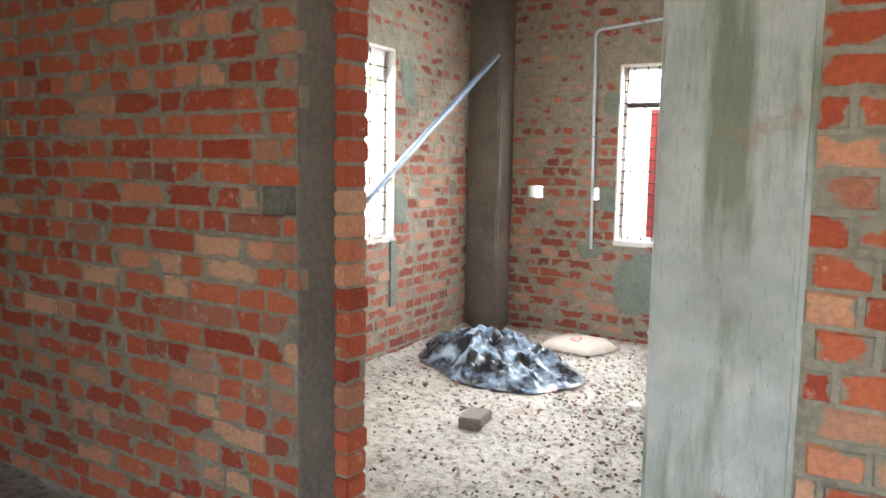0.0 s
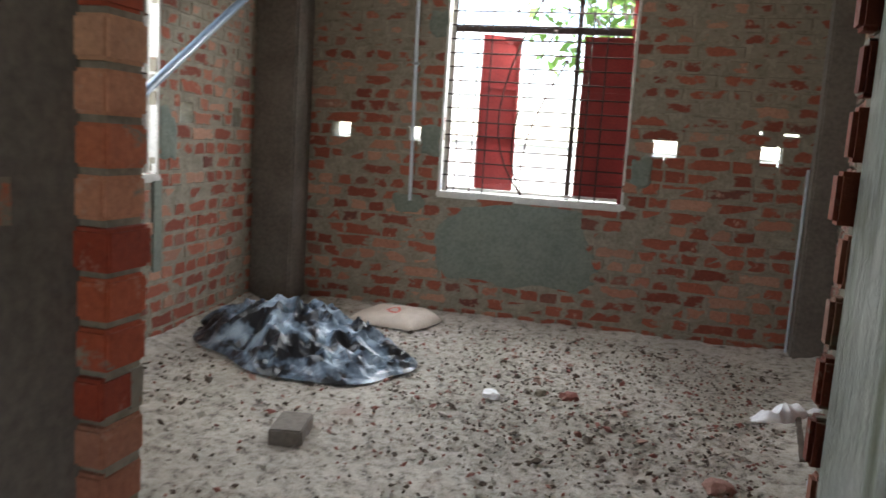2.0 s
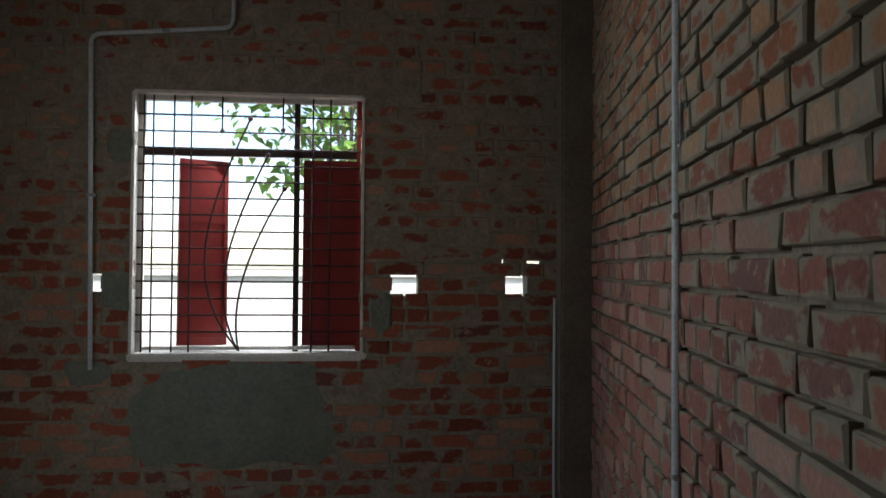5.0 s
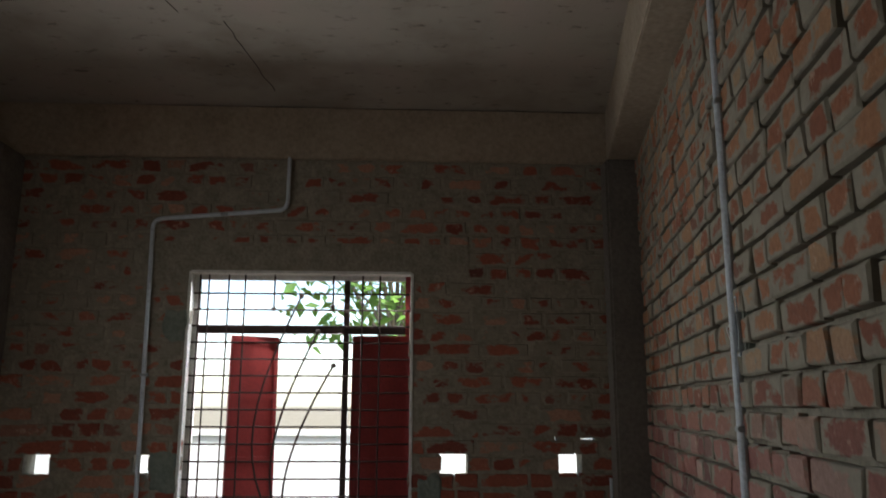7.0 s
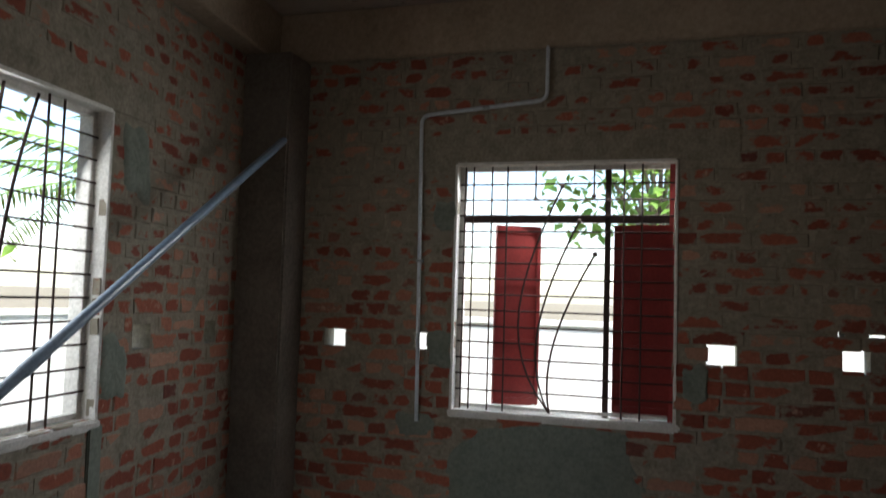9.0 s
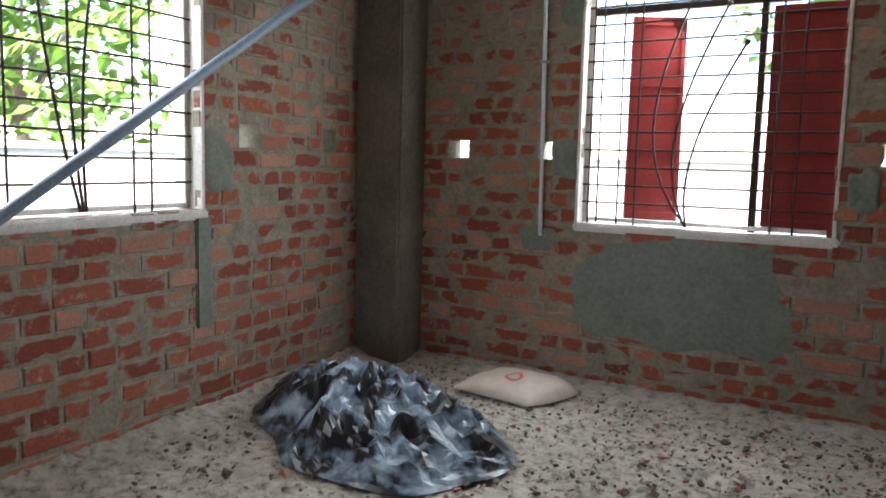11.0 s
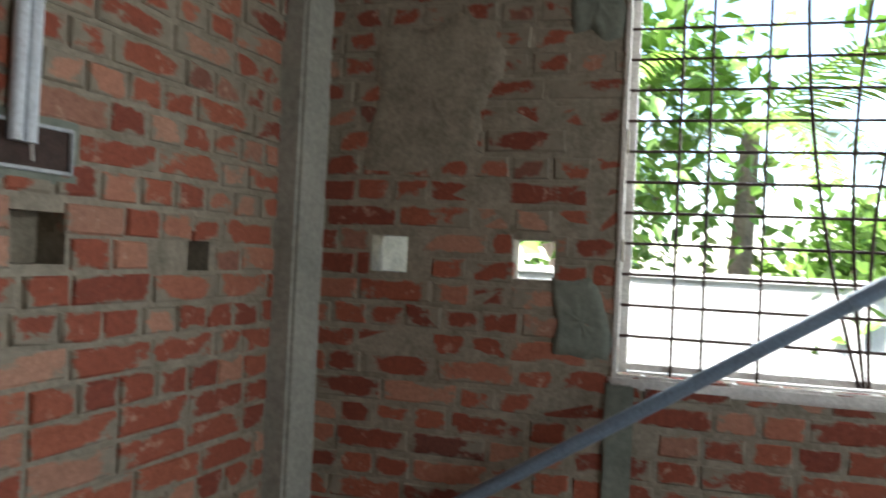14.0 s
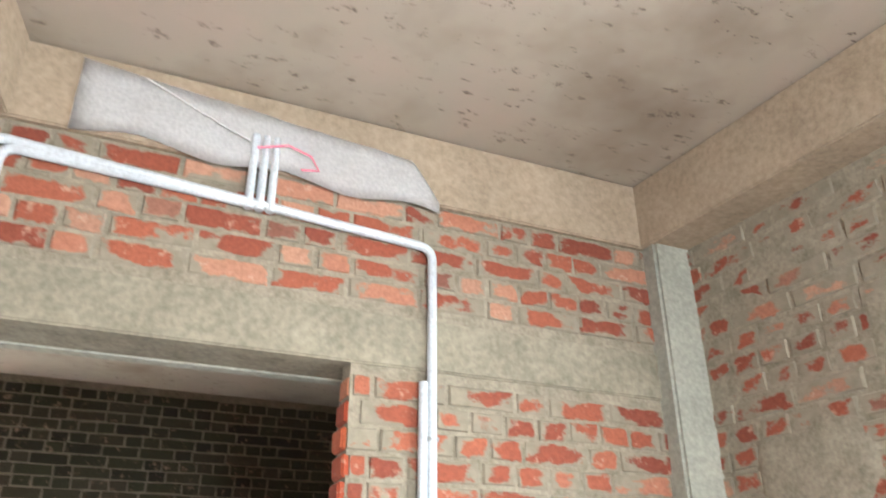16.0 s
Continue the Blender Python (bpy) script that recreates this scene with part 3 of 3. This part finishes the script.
blob("plaster_patch", ML, ul(2.22), 1.72, 0.22, 0.25, 15, M_MORTAR, "wide sandy cement smear on brick", "plaster patch", 0.012)
for y in (2.80, 3.99):
    tagged(link("plaster_chase", box(ul(y), ul(y) + 0.085, -0.02, 0.012, 0.38, 0.855, ML, bevel=0.006), M_PATCH), "vertical cement strip below the window corner", "plaster strip", kind="structure")


# ---- pipes and boxes ----
def clip(parent, m, u, n, z):
    part("clip", box(u - 0.02, u + 0.02, n - 0.012, n + 0.014, z - 0.008, z + 0.008, m, bevel=0.003), M_GREYBOX, parent)


def conduit(m, pts, r, label, n=0.02, rad=0.05, material=None, clips=()):
    top = tagged(new("conduit_pipe"), label, "pipe")
    part("tube", tube([m @ p for p in rounded([Vector((u, n, z)) for u, z in pts], rad)], r, 10), material or M_PVC, top, "")
    for u, z in clips:
        clip(top, m, u, n, z)
    return top


conduit(MB, [(ub(-2.14), 0.74), (ub(-2.165), 2.40), (ub(-1.475), 2.46), (ub(-1.475), 2.80)], 0.011, "thin grey conduit pipe bent across the brick wall", clips=((ub(-2.15), 1.6), (ub(-1.8), 2.43)))
UR = ur(3.46)
pr = conduit(MR, [(UR, 0.05), (UR, BEAM)], 0.013, "thin white conduit pipe fixed up the brick wall", clips=((UR, 0.7), (UR, 1.4), (UR, 2.3)))
part("elbow", tube([MR @ p for p in rounded([Vector((UR, 0.02, 0.07)), Vector((UR, 0.02, 0.035)), Vector((UR - 0.02, 0.10, 0.035))], 0.02)], 0.017, 8), M_PVC, pr)
conduit(MB, [(ub(0.185), 0.03), (ub(0.185), 1.1)], 0.008, "thin grey conduit pipe beside the corner column", n=0.03)


def switch_box(m, u, z, w, h, label):
    top = tagged(new("switch_box"), label, "switch box")
    part("surround", box(u - w / 2 - 0.025, u + w / 2 + 0.025, -0.02, 0.010, z - h / 2 - 0.02, z + h / 2 + 0.02, m, bevel=0.006), M_PATCH, top)
    for a in ((u - w / 2, u - w / 2 + 0.008, z - h / 2, z + h / 2), (u + w / 2 - 0.008, u + w / 2, z - h / 2, z + h / 2), (u - w / 2, u + w / 2, z - h / 2, z - h / 2 + 0.008), (u - w / 2, u + w / 2, z + h / 2 - 0.008, z + h / 2)):
        part("rim", box(a[0], a[1], 0.0, 0.022, a[2], a[3], m, bevel=0.002), M_GREYBOX, top)
    # nearly black plate: the shade inside the open box, put into the colour
    part("back_plate", box(u - w / 2 + 0.006, u + w / 2 - 0.006, 0.008, 0.014, z - h / 2 + 0.006, z + h / 2 - 0.006, m), M_IRON, top)
    part("wire", tube([m @ Vector((u + 0.01, 0.02, z + 0.02)), m @ Vector((u + 0.02, 0.035, z)), m @ Vector((u + 0.012, 0.03, z - 0.03))], 0.003, 5), M_SILL, top)
    return top


switch_box(MR, UR, 1.665, 0.09, 0.16, "small dark open switch box on the pipe")
switch_box(MD, ud(-1.775), 1.385, 0.20, 0.10, "grey open switch box set in cement on brick")
d0 = ud(-1.755)
conduit(MD, [(d0, 1.39), (d0 + 0.0, 2.56), (ud(-0.365), 2.66), (ud(-0.345), 0.9)], 0.016, "grey conduit pipe bent over the doorway", n=0.026, clips=((d0, 1.9), (ud(-1.4), 2.59)))
conduit(MD, [(d0 + 0.034, 1.39), (d0 + 0.03, 2.08)], 0.015, "short grey conduit pipe down to the switch box", n=0.027)
conduit(MD, [(ud(-1.14), 2.60), (ud(-0.405), 2.635), (ud(-0.385), 0.9)], 0.016, "grey conduit pipe bent down beside the doorway", n=0.024)
for i in range(3):
    u = ud(-1.115) - 0.035 * i
    conduit(MD, [(u, 2.58), (u, 2.86)], 0.014, "short grey conduit pipe up to the ceiling", n=0.030)

# torn white sheet on the beam over the door
bm = bmesh.new()
rows_ = []
for i in range(25):
    f = i / 24
    x = -1.78 + 1.22 * f
    hi, lo = 2.885 + 0.115 * f, 2.70 + 0.05 * f + 0.018 * math.sin(f * 17) - (0.0 if f > 0.1 else 0.0)
    if f < 0.08:
        hi = lo + (hi - lo) * (0.25 + f * 9)
    rows_.append([bm.verts.new((x, YD + 0.034 + 0.008 * noise.noise((x * 9, k * 0.7, 1)), lo + (hi - lo) * k / 5)) for k in range(6)])
for a, b in zip(rows_, rows_[1:]):
    for k in range(5):
        bm.faces.new((a[k], b[k], b[k + 1], a[k + 1]))
bmesh.ops.solidify(bm, geom=bm.faces[:], thickness=0.003)
sheet = tagged(link("torn_sheet", bm, M_SHEET, smooth=True), "torn white plastic sheet stuck along the concrete beam", "sheet")
part("string", tube([(-1.12, YD + 0.05, 2.80), (-1.22, YD + 0.055, 2.83), (-1.30, YD + 0.05, 2.81), (-1.33, YD + 0.05, 2.76), (-1.27, YD + 0.05, 2.75)], 0.004, 5), M_PINK, sheet, "pink string")
part("crease", tube([(-0.75, YD + 0.046, 2.97), (-1.0, YD + 0.046, 2.86), (-1.1, YD + 0.046, 2.82)], 0.003, 5), M_SHEET, sheet)

# long pole leaning across the side window
pole = tagged(new("leaning_pole"), "long grey-blue plastic pipe leaning across the window", "pole")
PA, PB = Vector((-2.79, 2.20, 0.335)), Vector((-2.85, 5.12, 2.225))
part("tube", tube([PA + (PB - PA) * t for t in (-0.13, 0, 0.5, 1)], 0.021, 14), M_PIPE_D, pole)
part("joint", tube([PA + (PB - PA) * 0.42, PA + (PB - PA) * 0.45], 0.024, 14), M_PIPE_D, pole)


# ---- loose things ----
def cloth(name, cx, cy, rx, ry, peak, seed, material, label, cat, sharp=1.0, turn=0.0):
    """A crumpled heap of sheet: folded ridges over an uneven outline."""
    r = random.Random(seed)
    bm = bmesh.new()
    K, R = 84, 34
    ph = [r.uniform(0, 6.28) for _ in range(5)]
    ct, sn = math.cos(turn), math.sin(turn)
    rings = []
    for j in range(R + 1):
        f = j / R
        row = []
        for i in range(K):
            a = 2 * math.pi * i / K
            e = 1 + 0.10 * math.sin(2 * a + ph[0]) + 0.07 * math.sin(3 * a + ph[1]) + 0.035 * math.sin(7 * a + ph[2])
            x, y = rx * f * e * math.cos(a), ry * f * e * math.sin(a)
            q = Vector((x * 4.2, y * 4.2, seed))
            ridge = 1 - abs(noise.noise(q)) * 2.2
            ridge2 = 1 - abs(noise.noise(q * 2.3 + Vector((5, 2, 1)))) * 2
            h = (1 - f ** 1.6) * peak * (0.45 + 0.4 * ridge + 0.25 * ridge2) + 0.012 + 0.055 * max(0, ridge2) * (1 - f ** 6) * sharp
            x += 0.03 * noise.noise(q * 1.7 + Vector((9, 0, 0)))
            row.append(bm.verts.new((cx + x * ct - y * sn, cy + x * sn + y * ct, max(0.006, h))))
        rings.append(row)
    for j in range(R):
        for i in range(K):
            bm.faces.new((rings[j][i], rings[j + 1][i], rings[j + 1][(i + 1) % K], rings[j][(i + 1) % K]))
    bmesh.ops.remove_doubles(bm, verts=bm.verts, dist=0.0005)
    bmesh.ops.recalc_face_normals(bm, faces=bm.faces)
    return tagged(link(name, bm, material), label, cat)


cloth("tarpaulin", -2.36, 4.30, 0.66, 0.47, 0.21, 21, M_TARP, "crumpled blue-grey plastic tarpaulin heaped on the floor, fold shade painted in", "tarpaulin", turn=-0.5)


def sack():
    bm = bmesh.new()
    nx_, ny_ = 22, 16
    g = []
    for j in range(ny_ + 1):
        row = []
        for i in range(nx_ + 1):
            u, v = i / nx_ * 2 - 1, j / ny_ * 2 - 1
            edge = (1 - u ** 4) * (1 - v ** 4)
            z = 0.012 + 0.085 * edge ** 0.55 * (0.75 + 0.25 * (v + 0.4 * u)) + 0.018 * noise.noise((u * 3, v * 3, 4)) * edge
            row.append(bm.verts.new((u * 0.235 * (1 - 0.1 * v * v + 0.08 * u * v), v * 0.17 + 0.02 * u, z)))
        g.append(row)
    for j in range(ny_):
        for i in range(nx_):
            bm.faces.new((g[j][i], g[j][i + 1], g[j + 1][i + 1], g[j + 1][i]))
    r = bmesh.ops.extrude_edge_only(bm, edges=[e for e in bm.edges if e.is_boundary])
    for v in [x for x in r["geom"] if isinstance(x, bmesh.types.BMVert)]:
        v.co.z = 0.002
    bmesh.ops.transform(bm, matrix=pose(-2.10, 5.10, 0.012, 0, 0, -12), verts=bm.verts)
    ob = tagged(link("cement_sack", bm, M_SACK, smooth=True), "flattened pale woven cement sack with faded red print", "sack")
    bm = bmesh.new()
    for i in range(24):
        a0, a1 = 2 * math.pi * i / 24, 2 * math.pi * (i + 1) / 24
        pts = []
        for a, rad in ((a0, 0.045), (a1, 0.045), (a1, 0.028), (a0, 0.028)):
            u, v = 0.0 + rad * math.cos(a) / 0.235, -0.1 + rad * math.sin(a) / 0.17
            edge = (1 - u ** 4) * (1 - v ** 4)
            z = 0.016 + 0.085 * edge ** 0.55 * (0.75 + 0.25 * (v + 0.4 * u)) + 0.018 * noise.noise((u * 3, v * 3, 4)) * edge
            pts.append(bm.verts.new(pose(-2.10, 5.10, 0.012, 0, 0, -12) @ Vector((u * 0.235, v * 0.17, z))))
        bm.faces.new(pts)
    part("printed_mark", bm, M_STAIN, ob, "faded red round print")


sack()
ob = tagged(link("loose_brick", box(-0.062, 0.062, -0.10, 0.10, 0.0, 0.07, pose(-1.88, 3.22, -0.012, 0, 0, 12), bevel=0.006), M_DARKCOL), "single dusty brick lying on the floor", "brick")
cloth("torn_bag", 0.02, 4.25, 0.20, 0.06, 0.035, 31, M_SHEET, "crumpled white torn bag beside the brick wall", "bag", 0.7, 0.5)
tagged(link("board_strip", box(-0.012, 0.012, -0.35, 0.35, 0.0, 0.02, pose(0.03, 4.05, 0.012, 0, 0, -8), bevel=0.003), M_CLOD), "thin dark wooden strip on the floor", "strip")


def lump(x, y, s, seed, material, name, label, cat, flat=0.6):
    r = random.Random(seed)
    bm = bmesh.new()
    bmesh.ops.create_icosphere(bm, subdivisions=2, radius=s)
    for v in bm.verts:
        v.co *= 1 + 0.45 * noise.noise(v.co * (1.6 / s) + Vector((seed, 0, 0)))
        v.co.z = max(v.co.z * flat, -0.3 * s)
    bmesh.ops.transform(bm, matrix=pose(x, y, s * 0.3, 0, 0, r.uniform(0, 360)), verts=bm.verts)
    return tagged(link(name, bm, material), label, cat)


lump(-1.27, 3.98, 0.042, 3, M_SHEET, "plaster_lump", "pale lump of broken plaster on the floor", "plaster lump")
lump(-0.93, 4.10, 0.045, 5, M_BRICK_R, "brick_bat", "broken brick piece on the floor", "brick piece")
lump(-1.06, 4.12, 0.03, 6, M_MORTAR, "mortar_lump", "broken mortar lump on the floor", "mortar lump")
lump(-0.35, 3.35, 0.05, 8, M_BRICK_R, "brick_bat", "broken brick piece on the floor", "brick piece")

# rubble and chips, scattered
rv, rf, bv, bf, cv, cf = [], [], [], [], [], []
rr = random.Random(11)
for i in range(11000):
    y = rr.uniform(0.2, YB - 0.02) if i % 3 else rr.uniform(3.3, YB - 0.02)
    t = rr.random()
    if i % 2 == 0:
        t = 1 - t ** 2.2 * 0.55
    x0, x1 = (xl(y), xr(y)) if y > YD else (-1.6, -0.5)
    x = x0 + (x1 - x0) * t
    s = rr.uniform(0.004, 0.011) * (1.9 if rr.random() < 0.08 else 1)
    pick = rr.random()
    V, F = (bv, bf) if pick < 0.16 else (cv, cf) if pick < 0.42 else (rv, rf)
    if V is cv:
        s *= 1.05
    k = len(V)
    m = pose(x, y, 0.008, rr.uniform(-30, 30), rr.uniform(-30, 30), rr.uniform(0, 360))
    for a, b, c in ((1, 0, 0), (-1, 0.2, 0), (0, 1, 0), (0.1, -1, 0), (0, 0, 0.7), (0, 0, -0.6)):
        V.append(m @ Vector((a * s * rr.uniform(0.8, 1.9), b * s * rr.uniform(0.6, 1.3), c * s)))
    F += [[k + q for q in tri] for tri in ((0, 2, 4), (2, 1, 4), (1, 3, 4), (3, 0, 4), (2, 0, 5), (1, 2, 5), (3, 1, 5), (0, 3, 5))]
for nm, V, F, ma, lb in (("rubble", rv, rf, M_FLOOR, "grey mortar crumbs and gravel on the floor"), ("earth_clods", cv, cf, M_CLOD, "dark earth clods and dry leaf scraps on the floor"), ("brick_chips", bv, bf, M_BRICK_R, "red brick chips and dust on the floor")):
    me = bpy.data.meshes.new(nm)
    me.from_pydata(V, [], F)
    me.materials.append(ma)
    tagged(new(nm, me), lb, "rubble", kind="stuff")

# stub of iron in the ceiling, and casting seams
tagged(link("ceiling_hook", tube([(-1.71, 3.70, 3.035), (-1.72, 3.70, 2.99), (-1.77, 3.65, 2.985), (-1.88, 3.60, 3.0)], [0.02, 0.022, 0.014, 0.01], 8), M_IRON), "rusty iron hook cast into the ceiling", "hook")
seam = tagged(new("ceiling_seam"), "dark board seams in the ceiling slab", "seam", kind="structure")
for a, b in (((-1.95, 3.69), (-1.79, 4.39)), ((-3.04, 4.45), (-1.67, 4.16)), ((-1.62, 4.45), (-1.53, 5.18))):
    pts = [Vector((a[0] + (b[0] - a[0]) * t + 0.012 * noise.noise((t * 9, a[0], 0)), a[1] + (b[1] - a[1]) * t, CEIL + 0.0005)) for t in [i / 14 for i in range(15)]]
    part("seam_line", tube(pts, 0.0028, 5), M_IRON, seam)


# ---- outside ----
bm = bmesh.new()
bmesh.ops.create_grid(bm, x_segments=8, y_segments=8, size=400, matrix=Matrix.Translation((0, 0, -0.35)))
tagged(link("ground", bm, M_EARTH), "green-brown earth around the house", "ground", kind="structure")


def yard_wall(name, a, b, z1, label):
    m = wall_frame(a, b, 1)
    ln = math.hypot(b[0] - a[0], b[1] - a[1])
    top = tagged(new(name), label, "wall", kind="structure")
    part("panel", box(0, ln, -0.12, 0, -0.4, z1, m, bevel=0.01), M_YARD, top)
    part("coping", box(-0.02, ln + 0.02, -0.15, 0.03, z1, z1 + 0.06, m, bevel=0.01), M_YARD, top)
    u = 0.4
    while u < ln:
        part("pier", box(u, u + 0.22, 0.0, 0.04, -0.4, z1, m, bevel=0.008), M_YARD, top)
        u += 1.5
    return top


yard_wall("yard_wall", (-6.6, 0.5), (-6.6, 8.5), 1.12, "pale stained painted boundary wall of the yard")
yard_wall("yard_wall_back", (-6.6, 9.2), (4.0, 9.2), 1.15, "pale painted boundary wall behind the house")


def frond(top, base, tip, droop, leaves, wid, material):
    """A palm frond: a curved rib with narrow leaflets to both sides."""
    base, tip = Vector(base), Vector(tip)
    rib, bm = [], bmesh.new()
    for i in range(15):
        t = i / 14
        p = base.lerp(tip, t)
        p.z += droop * (t - t * t) * 4
        rib.append(p)
    fr = part("frond", tube(rib, [0.02 * (1 - 0.8 * i / 14) for i in range(15)], 6), material, top)
    side = (tip - base).cross(Vector((0, 0, 1))).normalized()
    for i in range(leaves):
        t = 0.12 + 0.88 * i / leaves
        f = t * 14
        j = min(13, int(f))
        p = rib[j].lerp(rib[j + 1], f - j)
        d = (rib[j + 1] - rib[j]).normalized()
        ln = wid * (1 - abs(t - 0.4) * 0.9)
        for s in (-1, 1):
            q = p + side * s * ln * 0.8 + d * ln * 0.55 + Vector((0, 0, -0.30 * ln + rr.uniform(-0.05, 0.05)))
            mid = p.lerp(q, 0.5) + Vector((0, 0, 0.05 * ln))
            wv = d * 0.022
            a = [bm.verts.new(p - wv * 0.5), bm.verts.new(p + wv * 0.5), bm.verts.new(mid + wv), bm.verts.new(mid - wv), bm.verts.new(q)]
            bm.faces.new((a[0], a[1], a[2], a[3]))
            bm.faces.new((a[3], a[2], a[4]))
    part("foliage", bm, material, fr)


def palm(x, y, h, seed, n, reach):
    top = tagged(new("palm_tree"), "young coconut palm with bright green arching fronds", "palm")
    r = random.Random(seed)
    part("trunk", tube([(x, y, -0.4), (x + 0.05, y, h * 0.5), (x, y + 0.05, h)], [0.16, 0.12, 0.1], 10), M_BARK, top)
    for i in range(n):
        a = 2 * math.pi * i / n + r.uniform(-0.2, 0.2)
        rc = reach * r.uniform(0.8, 1.1)
        frond(top, (x, y + 0.05, h), (x + rc * math.cos(a), y + rc * math.sin(a), h + r.uniform(-0.9, 0.9)), r.uniform(0.3, 0.7), 40, 0.55, M_PALM)


palm(-5.9, 8.4, 2.4, 1, 15, 3.3)
palm(-9.0, 3.2, 2.6, 2, 11, 2.6)


def leafy(name, x, y, h, rad, count, seed, size, label, cat):
    """A small tree: tapered trunk, limbs, and a crown of many single leaves in clumps."""
    r = random.Random(seed)
    top = tagged(new(name), label, cat)
    part("trunk", tube([(x, y, -0.4), (x + 0.08, y, h * 0.4), (x, y, h * 0.8)], [0.13, 0.09, 0.04], 8), M_BARK, top)
    V, F = [], []
    for c in range(16):
        a, e = r.uniform(0, 6.28), r.uniform(-0.6, 0.9)
        cen = Vector((x + rad * r.uniform(0.3, 1) * math.cos(a), y + rad * r.uniform(0.3, 1) * math.sin(a), h + rad * e))
        part("limb", tube([(x, y, h * 0.55), cen * 0.6 + Vector((x, y, h * 0.7)) * 0.4, cen], [0.035, 0.02, 0.008], 5), M_BARK, top)
        for i in range(count // 16):
            p = cen + Vector((r.gauss(0, 1), r.gauss(0, 1), r.gauss(0, 0.8))) * rad * 0.28
            m = Matrix.Translation(p) @ pose(0, 0, 0, r.uniform(-60, 60), r.uniform(-60, 60), r.uniform(0, 360))
            s = size * r.uniform(0.6, 1.3)
            k = len(V)
            V += [m @ Vector(q) for q in ((0, 0, 0), (s * 0.5, s * 0.28, 0.02), (s, 0, 0), (s * 0.5, -s * 0.28, 0.02))]
            F.append([k, k + 1, k + 2, k + 3])
    me = bpy.data.meshes.new("crown")
    me.from_pydata(V, [], F)
    me.materials.append(M_LEAF)
    ob = new("crown", me)
    ob.parent = top


leafy("tree", -9.2, 6.8, 2.6, 1.8, 2600, 4, 0.22, "leafy green yard tree behind the boundary wall", "tree")
leafy("tree", -8.6, 1.4, 2.2, 1.6, 2600, 5, 0.22, "leafy green yard tree behind the boundary wall", "tree")
leafy("tree", -1.0, 11.6, 3.6, 1.7, 2600, 6, 0.20, "leafy green tree behind the house", "tree")
leafy("bush", -7.3, 4.2, 0.9, 0.8, 1400, 7, 0.18, "low green bush by the boundary wall", "bush")

# ---- bricks ----
lay(wall_d, MD, dr_b[0] - dr_a[0], 0.0, BEAM, [DOOR] + PH + [(0, 9, LINTEL, LTOP)], M_BRICK_D, (ud(-2.7), ud(-0.3), 0.7, 2.8))
lay(wall_d, MO, 7.4, 0.0, CEIL, [WIDE] + PH_O + [(0, 9, LINTEL, LTOP), (uo(-0.43), uo(-0.11), -1, 4)], M_BRICK_O, (uo(-2.8), uo(0.4), 0.0, 2.1))
lay(wall_r, MR, LEN_R, 0.0, BEAM, [], M_BRICK_R, (ur(2.3), ur(4.2), 0.1, 2.3), out=0.009, odds=(0.12, 0.30))
lay(wall_b, MB, bk_b[0] - bk_a[0], 0.0, BEAM, H_B + [(WIN_B[0] - 0.3, WIN_B[1] + 0.3, 2.13, 2.29)], M_BRICK_B, (ub(-2.6), ub(0.2), 0.0, 1.5), out=-0.004)
lay(wall_l, ML, LEN_L, 0.0, BEAM, H_L + [(WIN_L[0] - 0.3, WIN_L[1] + 0.3, 2.13, 2.29)], M_BRICK_L, (ul(2.0), ul(4.9), 0.1, 1.6), out=-0.004)
MH = wall_frame((-4.2, -2.15), (3.2, -2.15), 1)
# hall bricks carry the hall's darkness in their colour
lay(wall_h, MH, 7.4, 0.0, CEIL, [(4.4, 5.6, -1, 2.13)], M_DAMP_SHADE, (9, 9, 0, 0))
# jamb of the door: header ends, stacked
z, k = 0.0, 0
while z + COURSE < LINTEL:
    jb = link("brick", box(DOOR_L - 0.06, DOOR_L + rb.uniform(0.004, 0.022), YD - 0.10 + rb.uniform(-0.006, 0.004), YD + rb.uniform(-0.004, 0.004), z + 0.004, z + COURSE - 0.008, bevel=0.006), M_BRICK_O, wall_d)
    jc = link("brick", box(DOOR_R - rb.uniform(0.008, 0.03), DOOR_R + 0.06, YD - 0.034, YD + rb.uniform(-0.004, 0.004), z + 0.004, z + COURSE - 0.008, bevel=0.006), M_BRICK_D, wall_d)
    z += COURSE
